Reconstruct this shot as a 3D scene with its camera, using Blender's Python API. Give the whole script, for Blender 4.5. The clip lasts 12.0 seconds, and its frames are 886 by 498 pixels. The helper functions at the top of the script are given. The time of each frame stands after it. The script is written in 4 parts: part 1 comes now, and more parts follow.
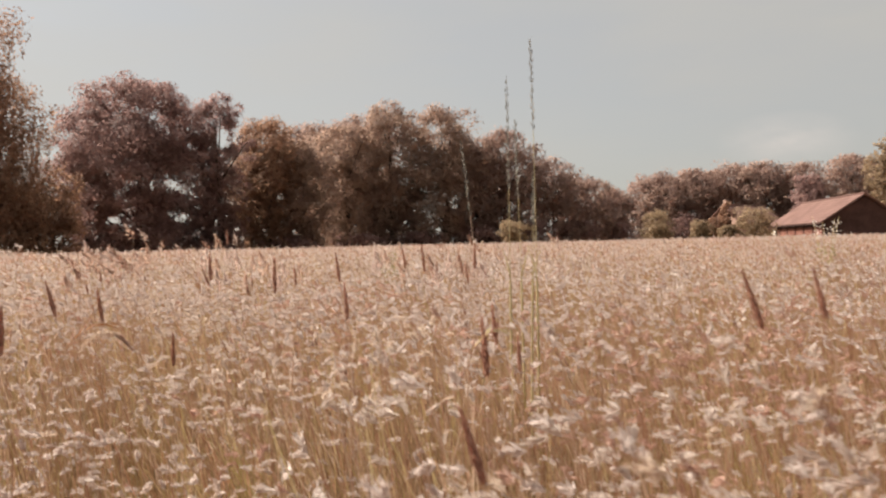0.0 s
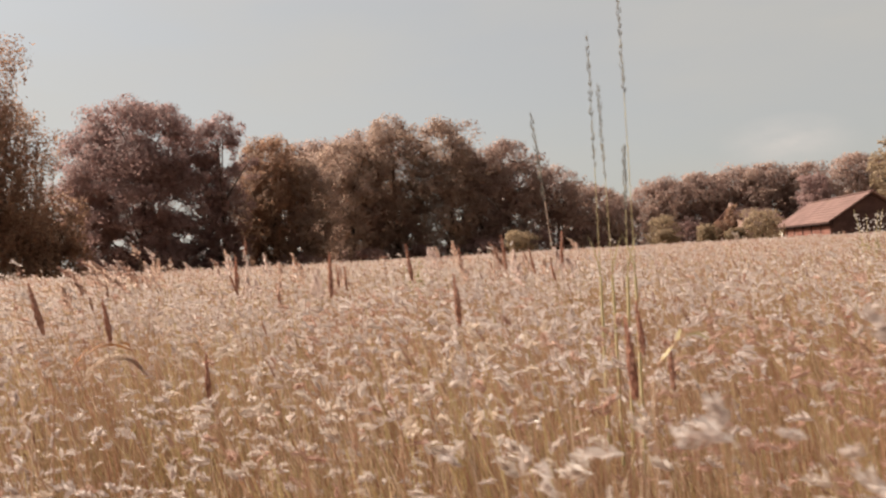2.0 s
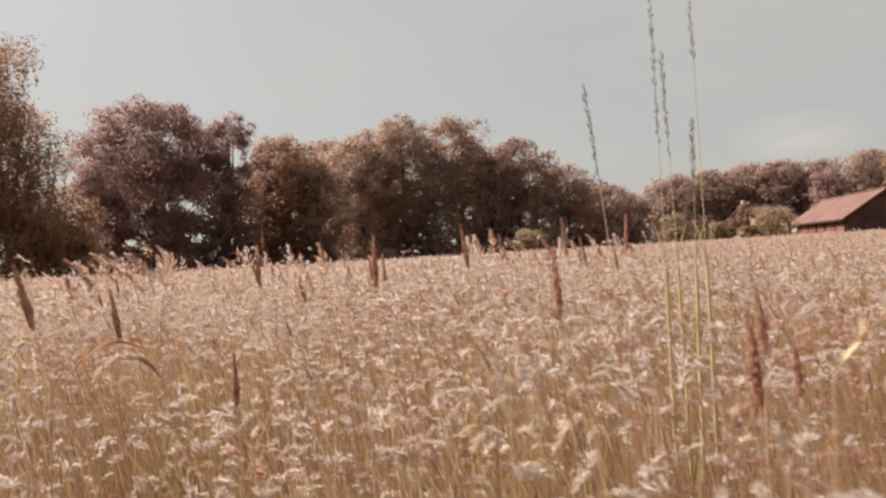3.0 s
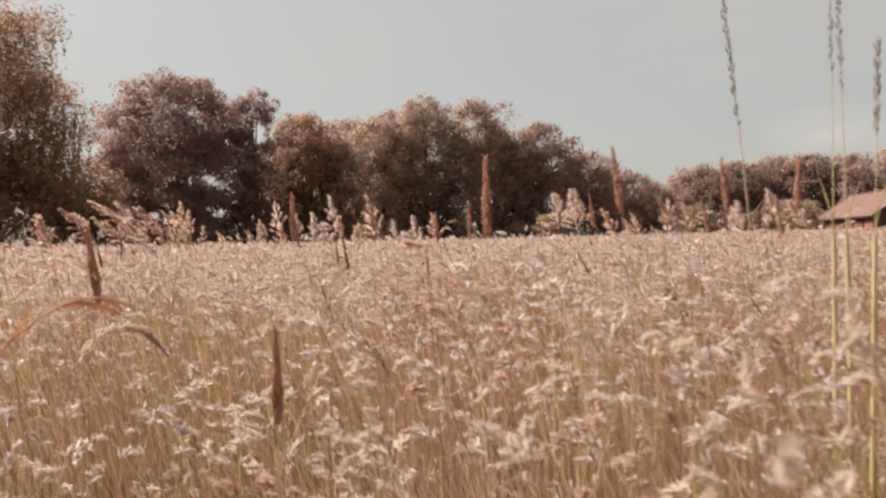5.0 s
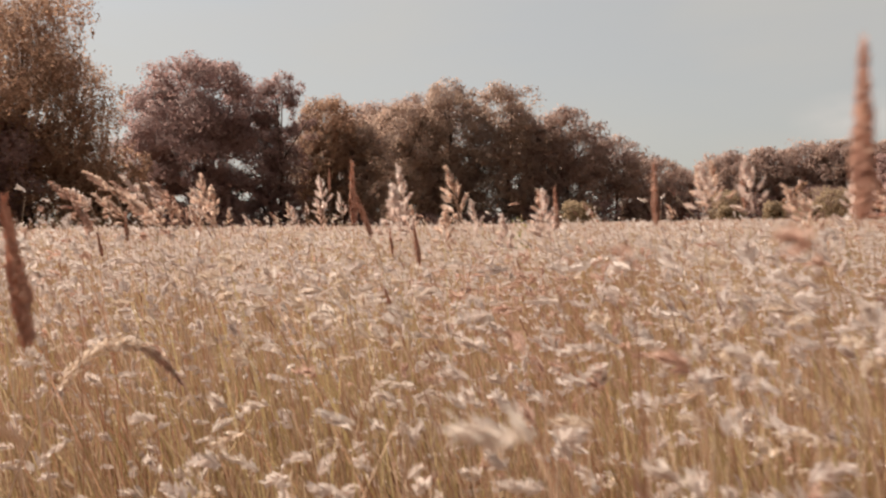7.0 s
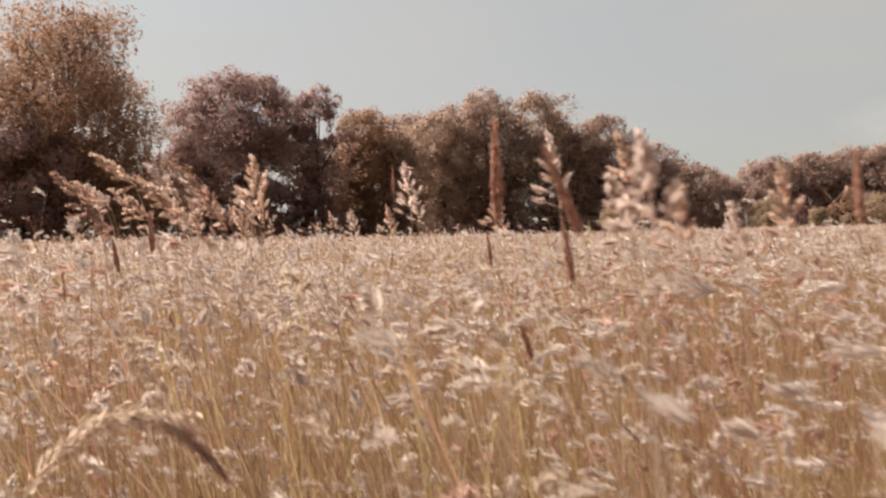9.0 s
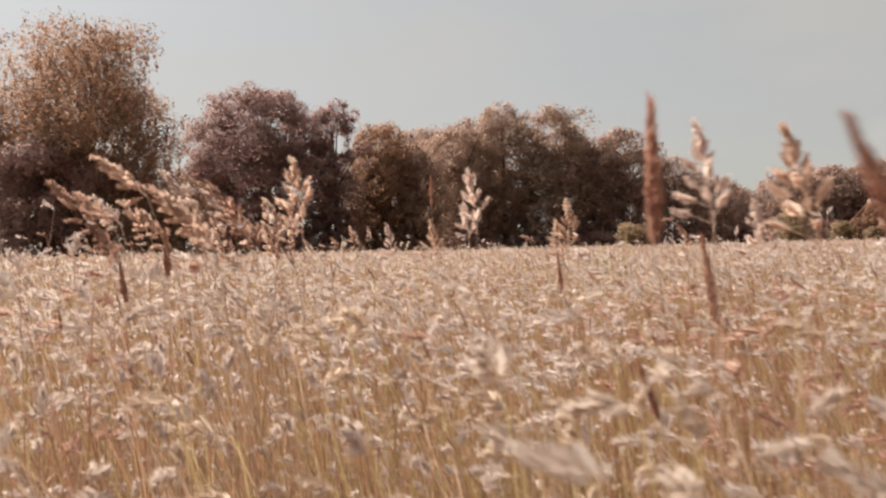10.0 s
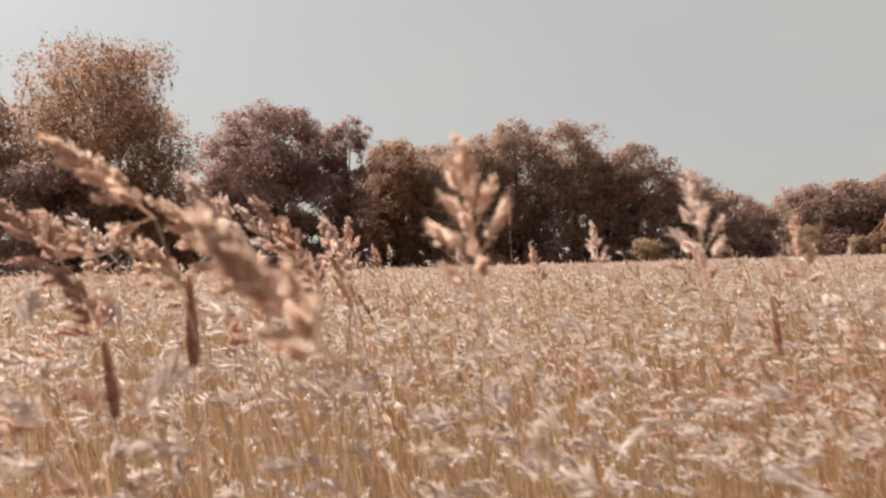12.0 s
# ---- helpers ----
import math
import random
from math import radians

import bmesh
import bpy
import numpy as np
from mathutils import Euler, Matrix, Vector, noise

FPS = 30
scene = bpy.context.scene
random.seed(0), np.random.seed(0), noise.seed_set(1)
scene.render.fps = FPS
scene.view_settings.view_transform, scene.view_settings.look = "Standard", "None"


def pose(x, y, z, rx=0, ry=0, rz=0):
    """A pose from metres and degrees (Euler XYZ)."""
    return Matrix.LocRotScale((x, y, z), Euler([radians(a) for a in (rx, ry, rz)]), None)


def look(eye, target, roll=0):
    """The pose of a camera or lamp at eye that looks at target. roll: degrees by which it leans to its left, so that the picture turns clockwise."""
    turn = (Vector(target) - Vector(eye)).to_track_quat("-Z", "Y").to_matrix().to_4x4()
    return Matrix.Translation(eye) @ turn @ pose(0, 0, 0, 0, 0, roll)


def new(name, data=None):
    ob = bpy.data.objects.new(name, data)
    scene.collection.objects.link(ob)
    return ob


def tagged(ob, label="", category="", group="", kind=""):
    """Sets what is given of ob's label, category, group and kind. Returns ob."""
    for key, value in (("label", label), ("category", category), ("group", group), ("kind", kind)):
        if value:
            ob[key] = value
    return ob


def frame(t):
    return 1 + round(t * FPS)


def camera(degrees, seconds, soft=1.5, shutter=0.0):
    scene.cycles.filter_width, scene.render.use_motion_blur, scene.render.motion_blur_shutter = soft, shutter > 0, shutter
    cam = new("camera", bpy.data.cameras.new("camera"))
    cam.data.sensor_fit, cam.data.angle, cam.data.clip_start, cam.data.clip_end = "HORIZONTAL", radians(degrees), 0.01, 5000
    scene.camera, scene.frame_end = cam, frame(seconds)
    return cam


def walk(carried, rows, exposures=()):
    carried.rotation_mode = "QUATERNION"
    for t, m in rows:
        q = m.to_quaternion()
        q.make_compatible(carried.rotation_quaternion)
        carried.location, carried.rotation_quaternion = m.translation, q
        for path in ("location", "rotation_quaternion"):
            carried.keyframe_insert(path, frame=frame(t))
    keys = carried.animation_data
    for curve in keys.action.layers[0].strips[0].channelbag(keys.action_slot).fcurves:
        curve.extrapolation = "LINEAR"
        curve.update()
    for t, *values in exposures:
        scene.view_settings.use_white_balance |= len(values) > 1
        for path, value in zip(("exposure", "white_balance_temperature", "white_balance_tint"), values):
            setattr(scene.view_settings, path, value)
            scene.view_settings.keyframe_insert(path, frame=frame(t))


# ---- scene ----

# ---- camera ----
cam = camera(63.7, 12.0, soft=2.3, shutter=0.7)
# a small phone lens set to the distance: what is a hand away goes soft
cam.data.dof.use_dof, cam.data.dof.focus_distance, cam.data.dof.aperture_fstop = True, 9.0, 11.0
ROWS = (
    (0.0, 0.000, 0.000, 0.950, 89.61, 0.50, 0.00),
    (0.5, -0.045, 0.090, 0.939, 90.06, 1.17, 0.08),
    (1.0, -0.089, 0.181, 0.929, 90.36, 1.73, 0.11),
    (1.5, -0.132, 0.271, 0.918, 90.54, 2.08, 0.22),
    (2.0, -0.174, 0.362, 0.906, 90.63, 2.38, 0.39),
    (2.5, -0.216, 0.452, 0.895, 90.66, 2.55, 0.72),
    (3.0, -0.256, 0.544, 0.884, 90.59, 2.58, 1.18),
    (5.0, -0.390, 0.913, 0.839, 89.28, 0.62, 2.70),
    (5.5, -0.422, 1.005, 0.836, 88.73, 0.11, 3.12),
    (6.0, -0.457, 1.098, 0.838, 88.30, -0.10, 3.52),
    (6.5, -0.496, 1.191, 0.843, 88.06, -0.05, 4.05),
    (8.5, -0.662, 1.554, 0.827, 88.55, 0.62, 6.55),
    (9.0, -0.707, 1.643, 0.829, 88.91, 0.58, 7.46),
    (9.5, -0.752, 1.731, 0.833, 89.43, 0.60, 8.23),
    (10.0, -0.802, 1.818, 0.838, 90.06, 0.62, 8.79),
    (10.5, -0.855, 1.904, 0.845, 90.64, 1.03, 9.41),
    (11.0, -0.906, 1.990, 0.853, 91.05, 1.15, 9.84),
    (11.5, -0.956, 2.075, 0.861, 91.24, 0.95, 9.95),
    (12.0, -1.007, 2.161, 0.870, 91.35, 0.78, 9.77),
)
walk(cam, [(t, pose(x, y, z, rx, ry, rz)) for t, x, y, z, rx, ry, rz in ROWS],
     exposures=((0.0, 1.09, 6760, 8), (12.0, 1.09, 6760, 8)))

# ---- world and sun ----
SUN_AZ, SUN_EL = radians(-71), radians(50)   # azimuth from +y towards +x
sun_dir = Vector((math.sin(SUN_AZ) * math.cos(SUN_EL), math.cos(SUN_AZ) * math.cos(SUN_EL), math.sin(SUN_EL)))
world = bpy.data.worlds.new("world")
scene.world = world
world.use_nodes = True
wn, wl = world.node_tree.nodes, world.node_tree.links
sky = wn.new("ShaderNodeTexSky")
sky.sky_type = "NISHITA"
sky.sun_disc = False
sky.sun_elevation, sky.sun_rotation = SUN_EL, SUN_AZ
sky.air_density, sky.dust_density, sky.ozone_density = 1.0, 2.2, 1.0
wn["Background"].inputs["Strength"].default_value = 0.062
# a thin veil of high cloud over the whole sky, denser in soft streaks
veil, wco, streak, wmap = wn.new("ShaderNodeMix"), wn.new("ShaderNodeTexCoord"), wn.new("ShaderNodeTexNoise"), wn.new("ShaderNodeMapping")
veil.data_type = "RGBA"
wmap.inputs["Scale"].default_value = (1.6, 1.6, 6.0)
streak.inputs["Scale"].default_value, streak.inputs["Detail"].default_value = 1.8, 4
dense = wn.new("ShaderNodeMapRange")
dense.inputs["From Min"].default_value, dense.inputs["From Max"].default_value = 0.35, 0.75
dense.inputs["To Min"].default_value, dense.inputs["To Max"].default_value = 0.74, 0.90
veil.inputs["B"].default_value = (4.45, 4.29, 4.10, 1)
wl.new(wco.outputs["Generated"], wmap.inputs["Vector"])
wl.new(wmap.outputs[0], streak.inputs["Vector"])
wl.new(streak.outputs["Fac"], dense.inputs["Value"])
wl.new(dense.outputs[0], veil.inputs["Factor"])
cloud_way, cdot, cedge, cmul, cadd = wn.new("ShaderNodeVectorMath"), wn.new("ShaderNodeMapRange"), wn.new("ShaderNodeTexNoise"), wn.new("ShaderNodeMath"), wn.new("ShaderNodeMix")
cloud_way.operation = "DISTANCE"
cmap = wn.new("ShaderNodeMapping")
cmap.inputs["Scale"].default_value = (1, 1, 2.2)
wl.new(wco.outputs["Generated"], cmap.inputs["Vector"])
wl.new(cmap.outputs[0], cloud_way.inputs[0])
cloud_way.inputs[1].default_value = (0.43, 0.893, 0.126 * 2.2)
cdot.inputs["From Min"].default_value, cdot.inputs["From Max"].default_value = 0.085, 0.0
cdot.inputs["To Max"].default_value = 0.85
cdot.clamp = True
wl.new(cloud_way.outputs["Value"], cdot.inputs["Value"])
cedge.inputs["Scale"].default_value, cedge.inputs["Detail"].default_value = 28, 5
wl.new(cmap.outputs[0], cedge.inputs["Vector"])
cmul.operation = "MULTIPLY"
wl.new(cdot.outputs[0], cmul.inputs[0])
wl.new(cedge.outputs["Fac"], cmul.inputs[1])
cadd.data_type = "RGBA"
cadd.inputs["B"].default_value = (5.6, 5.1, 4.9, 1)
wl.new(cmul.outputs[0], cadd.inputs["Factor"])
wl.new(sky.outputs[0], veil.inputs["A"])
# haze is brighter towards the sun, and glows round it
near_sun, lean_to, glow, lobe, total, hazed = wn.new("ShaderNodeVectorMath"), wn.new("ShaderNodeMath"), wn.new("ShaderNodeMath"), wn.new("ShaderNodeMath"), wn.new("ShaderNodeMath"), wn.new("ShaderNodeVectorMath")
near_sun.operation, hazed.operation = "DOT_PRODUCT", "SCALE"
near_sun.inputs[1].default_value = sun_dir
wl.new(wco.outputs["Generated"], near_sun.inputs[0])
lean_to.operation, lean_to.inputs[1].default_value, lean_to.inputs[2].default_value = "MULTIPLY_ADD", 0.17, 0.925
wl.new(near_sun.outputs["Value"], lean_to.inputs[0])
glow.operation, glow.inputs[1].default_value = "MAXIMUM", 0.0
wl.new(near_sun.outputs["Value"], glow.inputs[0])
lobe.operation, lobe.inputs[1].default_value = "POWER", 14.0
wl.new(glow.outputs[0], lobe.inputs[0])
total.operation, total.inputs[1].default_value = "MULTIPLY_ADD", 4.0
wl.new(lobe.outputs[0], total.inputs[0])
wl.new(lean_to.outputs[0], total.inputs[2])
wl.new(veil.outputs["Result"], hazed.inputs[0])
wl.new(total.outputs[0], hazed.inputs["Scale"])
wl.new(hazed.outputs[0], cadd.inputs["A"])
wl.new(cadd.outputs["Result"], wn["Background"].inputs["Color"])
sun = new("sun", bpy.data.lights.new("sun", "SUN"))
sun.data.energy, sun.data.angle, sun.data.color = 3.75, radians(1.2), (1.0, 0.93, 0.84)
sun.matrix_world = look(sun_dir * 50, (0, 0, 0))


# ---- materials ----
def material(name, low, high, rough=0.8, scale=6.0, through_light=0.0, island=True, bump=0.0, fine=40.0, third=None, spec=0.2, patch=None, patch_scale=1.2, vary=0.5):
    """Two colours mixed by a random value for each piece and by noise at two sizes; through_light: share of light that passes thin leaves."""
    m = bpy.data.materials.new(name)
    m.use_nodes = True
    n, l = m.node_tree.nodes, m.node_tree.links
    bsdf, out = n["Principled BSDF"], n["Material Output"]
    geo, tex = n.new("ShaderNodeNewGeometry"), n.new("ShaderNodeTexCoord")
    big, small = n.new("ShaderNodeTexNoise"), n.new("ShaderNodeTexNoise")
    big.inputs["Scale"].default_value, small.inputs["Scale"].default_value = scale, fine
    big.inputs["Detail"].default_value = 3
    l.new(tex.outputs["Object"], big.inputs["Vector"])
    l.new(tex.outputs["Object"], small.inputs["Vector"])
    a, b = n.new("ShaderNodeMath"), n.new("ShaderNodeMath")
    a.operation = b.operation = "MULTIPLY_ADD"
    a.inputs[1].default_value = vary if island else 0.0
    l.new(geo.outputs["Random Per Island"], a.inputs[0])
    l.new(big.outputs["Fac"], a.inputs[2])
    b.inputs[1].default_value = 0.4
    l.new(small.outputs["Fac"], b.inputs[0])
    l.new(a.outputs[0], b.inputs[2])
    ramp = n.new("ShaderNodeValToRGB")
    ramp.color_ramp.elements[0].position, ramp.color_ramp.elements[1].position = 0.55, 1.0
    ramp.color_ramp.elements[0].color, ramp.color_ramp.elements[1].color = (*low, 1), (*high, 1)
    if third:
        e = ramp.color_ramp.elements.new(0.78)
        e.color = (*third, 1)
    off = n.new("ShaderNodeMath")
    off.operation = "SUBTRACT"
    off.inputs[1].default_value = 0.2 if island else -0.1
    l.new(b.outputs[0], off.inputs[0])
    l.new(off.outputs[0], ramp.inputs["Fac"])
    colour = ramp.outputs["Color"]
    if patch:   # a second species or riper growth in soft patches
        wide, edge, mixc = n.new("ShaderNodeTexNoise"), n.new("ShaderNodeMapRange"), n.new("ShaderNodeMix")
        wide.inputs["Scale"].default_value, wide.inputs["Detail"].default_value = patch_scale, 3
        l.new(tex.outputs["Object"], wide.inputs["Vector"])
        edge.inputs["From Min"].default_value, edge.inputs["From Max"].default_value = 0.52, 0.72
        edge.inputs["To Max"].default_value = 0.75
        l.new(wide.outputs["Fac"], edge.inputs["Value"])
        mixc.data_type = "RGBA"
        l.new(edge.outputs[0], mixc.inputs["Factor"])
        l.new(colour, mixc.inputs["A"])
        mixc.inputs["B"].default_value = (*patch, 1)
        colour = mixc.outputs["Result"]
    l.new(colour, bsdf.inputs["Base Color"])
    bsdf.inputs["Roughness"].default_value = rough
    bsdf.inputs["Specular IOR Level"].default_value = spec
    if bump:
        bp = n.new("ShaderNodeBump")
        bp.inputs["Strength"].default_value = bump
        l.new(small.outputs["Fac"], bp.inputs["Height"])
        l.new(bp.outputs["Normal"], bsdf.inputs["Normal"])
    if through_light:
        tr, mix = n.new("ShaderNodeBsdfTranslucent"), n.new("ShaderNodeMixShader")
        l.new(colour, tr.inputs["Color"])
        mix.inputs[0].default_value = through_light
        l.new(bsdf.outputs[0], mix.inputs[1])
        l.new(tr.outputs[0], mix.inputs[2])
        l.new(mix.outputs[0], out.inputs["Surface"])
    return m


M_HEAD = material("pale_seed_heads", (0.60, 0.487, 0.437), (0.745, 0.655, 0.615), 0.9, 2.0, 0.60, third=(0.68, 0.582, 0.535), patch=(0.68, 0.57, 0.485), spec=0.03, vary=0.36)
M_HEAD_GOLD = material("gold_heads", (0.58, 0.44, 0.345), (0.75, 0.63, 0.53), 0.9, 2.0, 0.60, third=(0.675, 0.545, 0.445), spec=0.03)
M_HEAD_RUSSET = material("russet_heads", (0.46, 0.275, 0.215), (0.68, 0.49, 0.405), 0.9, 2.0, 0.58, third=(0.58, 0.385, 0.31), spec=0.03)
M_STEM = material("dry_stems", (0.34, 0.20, 0.13), (0.70, 0.52, 0.39), 0.6, 3.0, 0.45, third=(0.54, 0.36, 0.25), patch=(0.47, 0.27, 0.17), patch_scale=1.7, spec=0.1)
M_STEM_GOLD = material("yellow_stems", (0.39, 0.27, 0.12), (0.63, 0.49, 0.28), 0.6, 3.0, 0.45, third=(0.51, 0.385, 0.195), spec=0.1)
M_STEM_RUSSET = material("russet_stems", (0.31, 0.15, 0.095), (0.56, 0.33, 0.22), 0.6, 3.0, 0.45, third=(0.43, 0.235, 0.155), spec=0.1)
M_PLUME = material("pale_plumes", (0.68, 0.535, 0.47), (0.84, 0.72, 0.66), 0.9, 30.0, 0.66, third=(0.77, 0.63, 0.57), spec=0.03)
M_PLUME_WARM = material("warm_plumes", (0.64, 0.455, 0.36), (0.82, 0.65, 0.55), 0.9, 30.0, 0.66, third=(0.74, 0.56, 0.46), spec=0.03)
M_PALESTEM = material("pale_stems", (0.50, 0.36, 0.27), (0.70, 0.54, 0.44), 0.7, 8.0, 0.3)
M_BLADE = material("grass_blades", (0.24, 0.15, 0.085), (0.52, 0.37, 0.24), 0.6, 3.0, 0.45, third=(0.37, 0.25, 0.15), patch=(0.42, 0.34, 0.11), patch_scale=1.6, spec=0.1)
M_SPIKE = material("brown_seed_spikes", (0.44, 0.225, 0.165), (0.66, 0.40, 0.30), 0.75, 9.0, 0.5)
M_SPIKE_RIPE = material("ripe_brown_spikes", (0.25, 0.115, 0.09), (0.44, 0.235, 0.18), 0.75, 9.0, 0.3)
M_GREENSTEM = material("green_yellow_stems", (0.46, 0.37, 0.19), (0.63, 0.52, 0.31), 0.5, 6.0, 0.2)
M_GREYSPIKE = material("grey_green_spikelets", (0.20, 0.18, 0.16), (0.36, 0.33, 0.28), 0.7, 20.0, 0.25)
M_ORANGE = material("withered_leaf", (0.26, 0.10, 0.045), (0.52, 0.25, 0.10), 0.7, 60.0, 0.35, fine=220)
M_SOIL = material("meadow_soil", (0.14, 0.09, 0.055), (0.30, 0.21, 0.14), 0.95, 0.6, 0, island=False, bump=0.4, fine=30)
M_BARK = material("bark", (0.05, 0.035, 0.025), (0.13, 0.09, 0.07), 0.9, 1.2, 0, island=False, bump=0.5, fine=14)
M_LEAF_DARK = material("copper_foliage", (0.302, 0.185, 0.168), (0.493, 0.314, 0.274), 0.6, 0.35, 0.66, fine=3, vary=0.24, spec=0.35)
M_LEAF_OLIVE = material("olive_foliage", (0.336, 0.224, 0.179), (0.560, 0.386, 0.280), 0.62, 0.3, 0.66, fine=3, vary=0.24, spec=0.35)
M_LEAF_WARM = material("rust_foliage", (0.302, 0.174, 0.118), (0.560, 0.342, 0.224), 0.6, 0.35, 0.66, fine=3, vary=0.24, spec=0.35)
# leaf colour lightened to carry the haze over distant trees
M_LEAF_FAR = material("hazed_far_foliage", (0.33, 0.218, 0.185), (0.54, 0.37, 0.285), 0.62, 0.2, 0.66, fine=2, vary=0.24, spec=0.35)
M_LEAF_BUSH = material("bush_foliage", (0.302, 0.213, 0.134), (0.526, 0.386, 0.258), 0.62, 0.5, 0.66, fine=4, vary=0.24, spec=0.35)
M_ROOF = material("clay_roof_tiles", (0.14, 0.078, 0.066), (0.21, 0.122, 0.104), 0.8, 0.4, 0, island=False, bump=0.3, fine=6)
# brown boards, with the shade of eave and gable put into their colour
M_SHADEDWOOD = material("dark_shaded_boards", (0.035, 0.018, 0.016), (0.075, 0.04, 0.034), 0.85, 0.6, 0, island=False, bump=0.2, fine=5)
M_REDWOOD = material("red_brown_boards", (0.15, 0.06, 0.045), (0.24, 0.11, 0.085), 0.85, 0.6, 0, island=False, bump=0.2, fine=5)
M_RENDER = material("pale_plaster", (0.62, 0.55, 0.48), (0.78, 0.72, 0.66), 0.9, 0.8, 0, island=False, fine=8)
M_BRICK = material("house_brick", (0.32, 0.20, 0.16), (0.44, 0.30, 0.25), 0.9, 2.0, 0, island=False, fine=9)
M_PETAL = material("white_petals", (0.60, 0.54, 0.49), (0.76, 0.70, 0.66), 0.6, 20.0, 0.4)
M_WEEDLEAF = material("weed_leaves", (0.22, 0.20, 0.08), (0.42, 0.36, 0.17), 0.6, 12.0, 0.35)

# ---- mesh helpers ----
rng = np.random.default_rng(7)


class Soup:
    """Collects triangles and quads from arrays, for one mesh with several materials."""

    def __init__(self):
        self.v, self.f3, self.f4, self.m3, self.m4, self.n = [], [], [], [], [], 0

    def add(self, verts, faces, mat):
        verts, faces = np.asarray(verts, float).reshape(-1, 3), np.asarray(faces, int)
        self.v.append(verts)
        (self.f3 if faces.shape[1] == 3 else self.f4).append(faces + self.n)
        (self.m3 if faces.shape[1] == 3 else self.m4).append(np.full(len(faces), mat, int))
        self.n += len(verts)

    def mesh(self, name, mats, smooth=False):
        v = np.concatenate(self.v)
        f3 = np.concatenate(self.f3) if self.f3 else np.zeros((0, 3), int)
        f4 = np.concatenate(self.f4) if self.f4 else np.zeros((0, 4), int)
        loops = np.concatenate([f3.ravel(), f4.ravel()])
        sizes = np.concatenate([np.full(len(f3), 3), np.full(len(f4), 4)])
        me = bpy.data.meshes.new(name)
        me.vertices.add(len(v))
        me.vertices.foreach_set("co", v.ravel().astype(np.float32))
        me.loops.add(len(loops))
        me.loops.foreach_set("vertex_index", loops.astype(np.int32))
        me.polygons.add(len(sizes))
        me.polygons.foreach_set("loop_start", (np.cumsum(sizes) - sizes).astype(np.int32))
        me.polygons.foreach_set("material_index", np.concatenate([np.zeros(0, int)] + self.m3 + self.m4).astype(np.int32))
        me.polygons.foreach_set("use_smooth", np.full(len(sizes), smooth))
        for m in mats:
            me.materials.append(m)
        me.update(calc_edges=True)
        return me


def unit(a):
    return a / np.maximum(np.linalg.norm(a, axis=-1, keepdims=True), 1e-9)


def ribbons(soup, P, W, side, mat):
    """Flat strips along the lines P (n, k, 3), half as wide as W (n, k) to each side."""
    n, k, _ = P.shape
    off = side[:, None, :] * W[:, :, None] * 0.5
    v = np.stack([P - off, P + off], 2).reshape(-1, 3)
    i = (np.arange(n)[:, None] * k + np.arange(k - 1)[None]) * 2
    soup.add(v, np.stack([i, i + 1, i + 3, i + 2], -1).reshape(-1, 4), mat)


def tubes(soup, P, R, mat, sides=5):
    """Round strips along the lines P (n, k, 3) with the radii R (n, k)."""
    n, k, _ = P.shape
    t = unit(np.gradient(P, axis=1))
    ref = np.where(np.abs(t[..., 2:3]) > 0.9, np.array([1.0, 0, 0]), np.array([0, 0, 1.0]))
    a = unit(np.cross(t, ref))
    b = np.cross(t, a)
    ang = np.arange(sides) * 2 * np.pi / sides
    ring = P[:, :, None] + R[:, :, None, None] * (a[:, :, None] * np.cos(ang)[None, None, :, None] + b[:, :, None] * np.sin(ang)[None, None, :, None])
    i = np.arange(n)[:, None, None] * k * sides + np.arange(k - 1)[None, :, None] * sides
    j = np.arange(sides)[None, None]
    j2 = (j + 1) % sides
    soup.add(ring, np.stack([i + j, i + j2, i + sides + j2, i + sides + j], -1).reshape(-1, 4), mat)


def spindles(soup, base, way, length, radius, mat):
    """Seeds and spikelets: three-sided spindles from base along way."""
    n = len(base)
    a = unit(np.cross(way, np.array([0.31, 0.73, 0.61])))
    b = np.cross(way, a)
    mid = base + way * (length * 0.42)[:, None]
    r = radius[:, None]
    v = np.stack([base, mid + a * r, mid + (-0.5 * a + 0.866 * b) * r, mid + (-0.5 * a - 0.866 * b) * r, base + way * length[:, None]], 1)
    i = (np.arange(n) * 5)[:, None, None]
    f = np.array([[0, 2, 1], [0, 3, 2], [0, 1, 3], [4, 1, 2], [4, 2, 3], [4, 3, 1]])[None]
    soup.add(v, (i + f).reshape(-1, 3), mat)


def leaves(soup, c, normal, size, mat):
    """Rhombic leaves, a little folded, at the places c."""
    n = len(c)
    a = unit(np.cross(normal, rng.normal(size=(n, 3))))
    b = np.cross(normal, a)
    s = size[:, None]
    v = np.stack([c - a * s * 0.6, c + b * s * 0.38 + normal * s * 0.1, c + a * s * 0.6, c - b * s * 0.38 + normal * s * 0.1], 1)
    soup.add(v, (np.arange(n) * 4)[:, None] + np.arange(4)[None], mat)


def sprays(soup, c, normal, size, mat, r):
    """Small pointed leaf sprays for crowns that stay far off."""
    n = len(c)
    a = unit(np.cross(normal, r.normal(size=(n, 3))))
    b = np.cross(normal, a)
    s = size[:, None]
    v = np.stack([c - a * s * 0.35 + b * s * 0.48, c - a * s * 0.55 - b * s * 0.42, c + a * s * 0.75], 1)
    soup.add(v, (np.arange(n) * 3)[:, None] + np.arange(3)[None], mat)


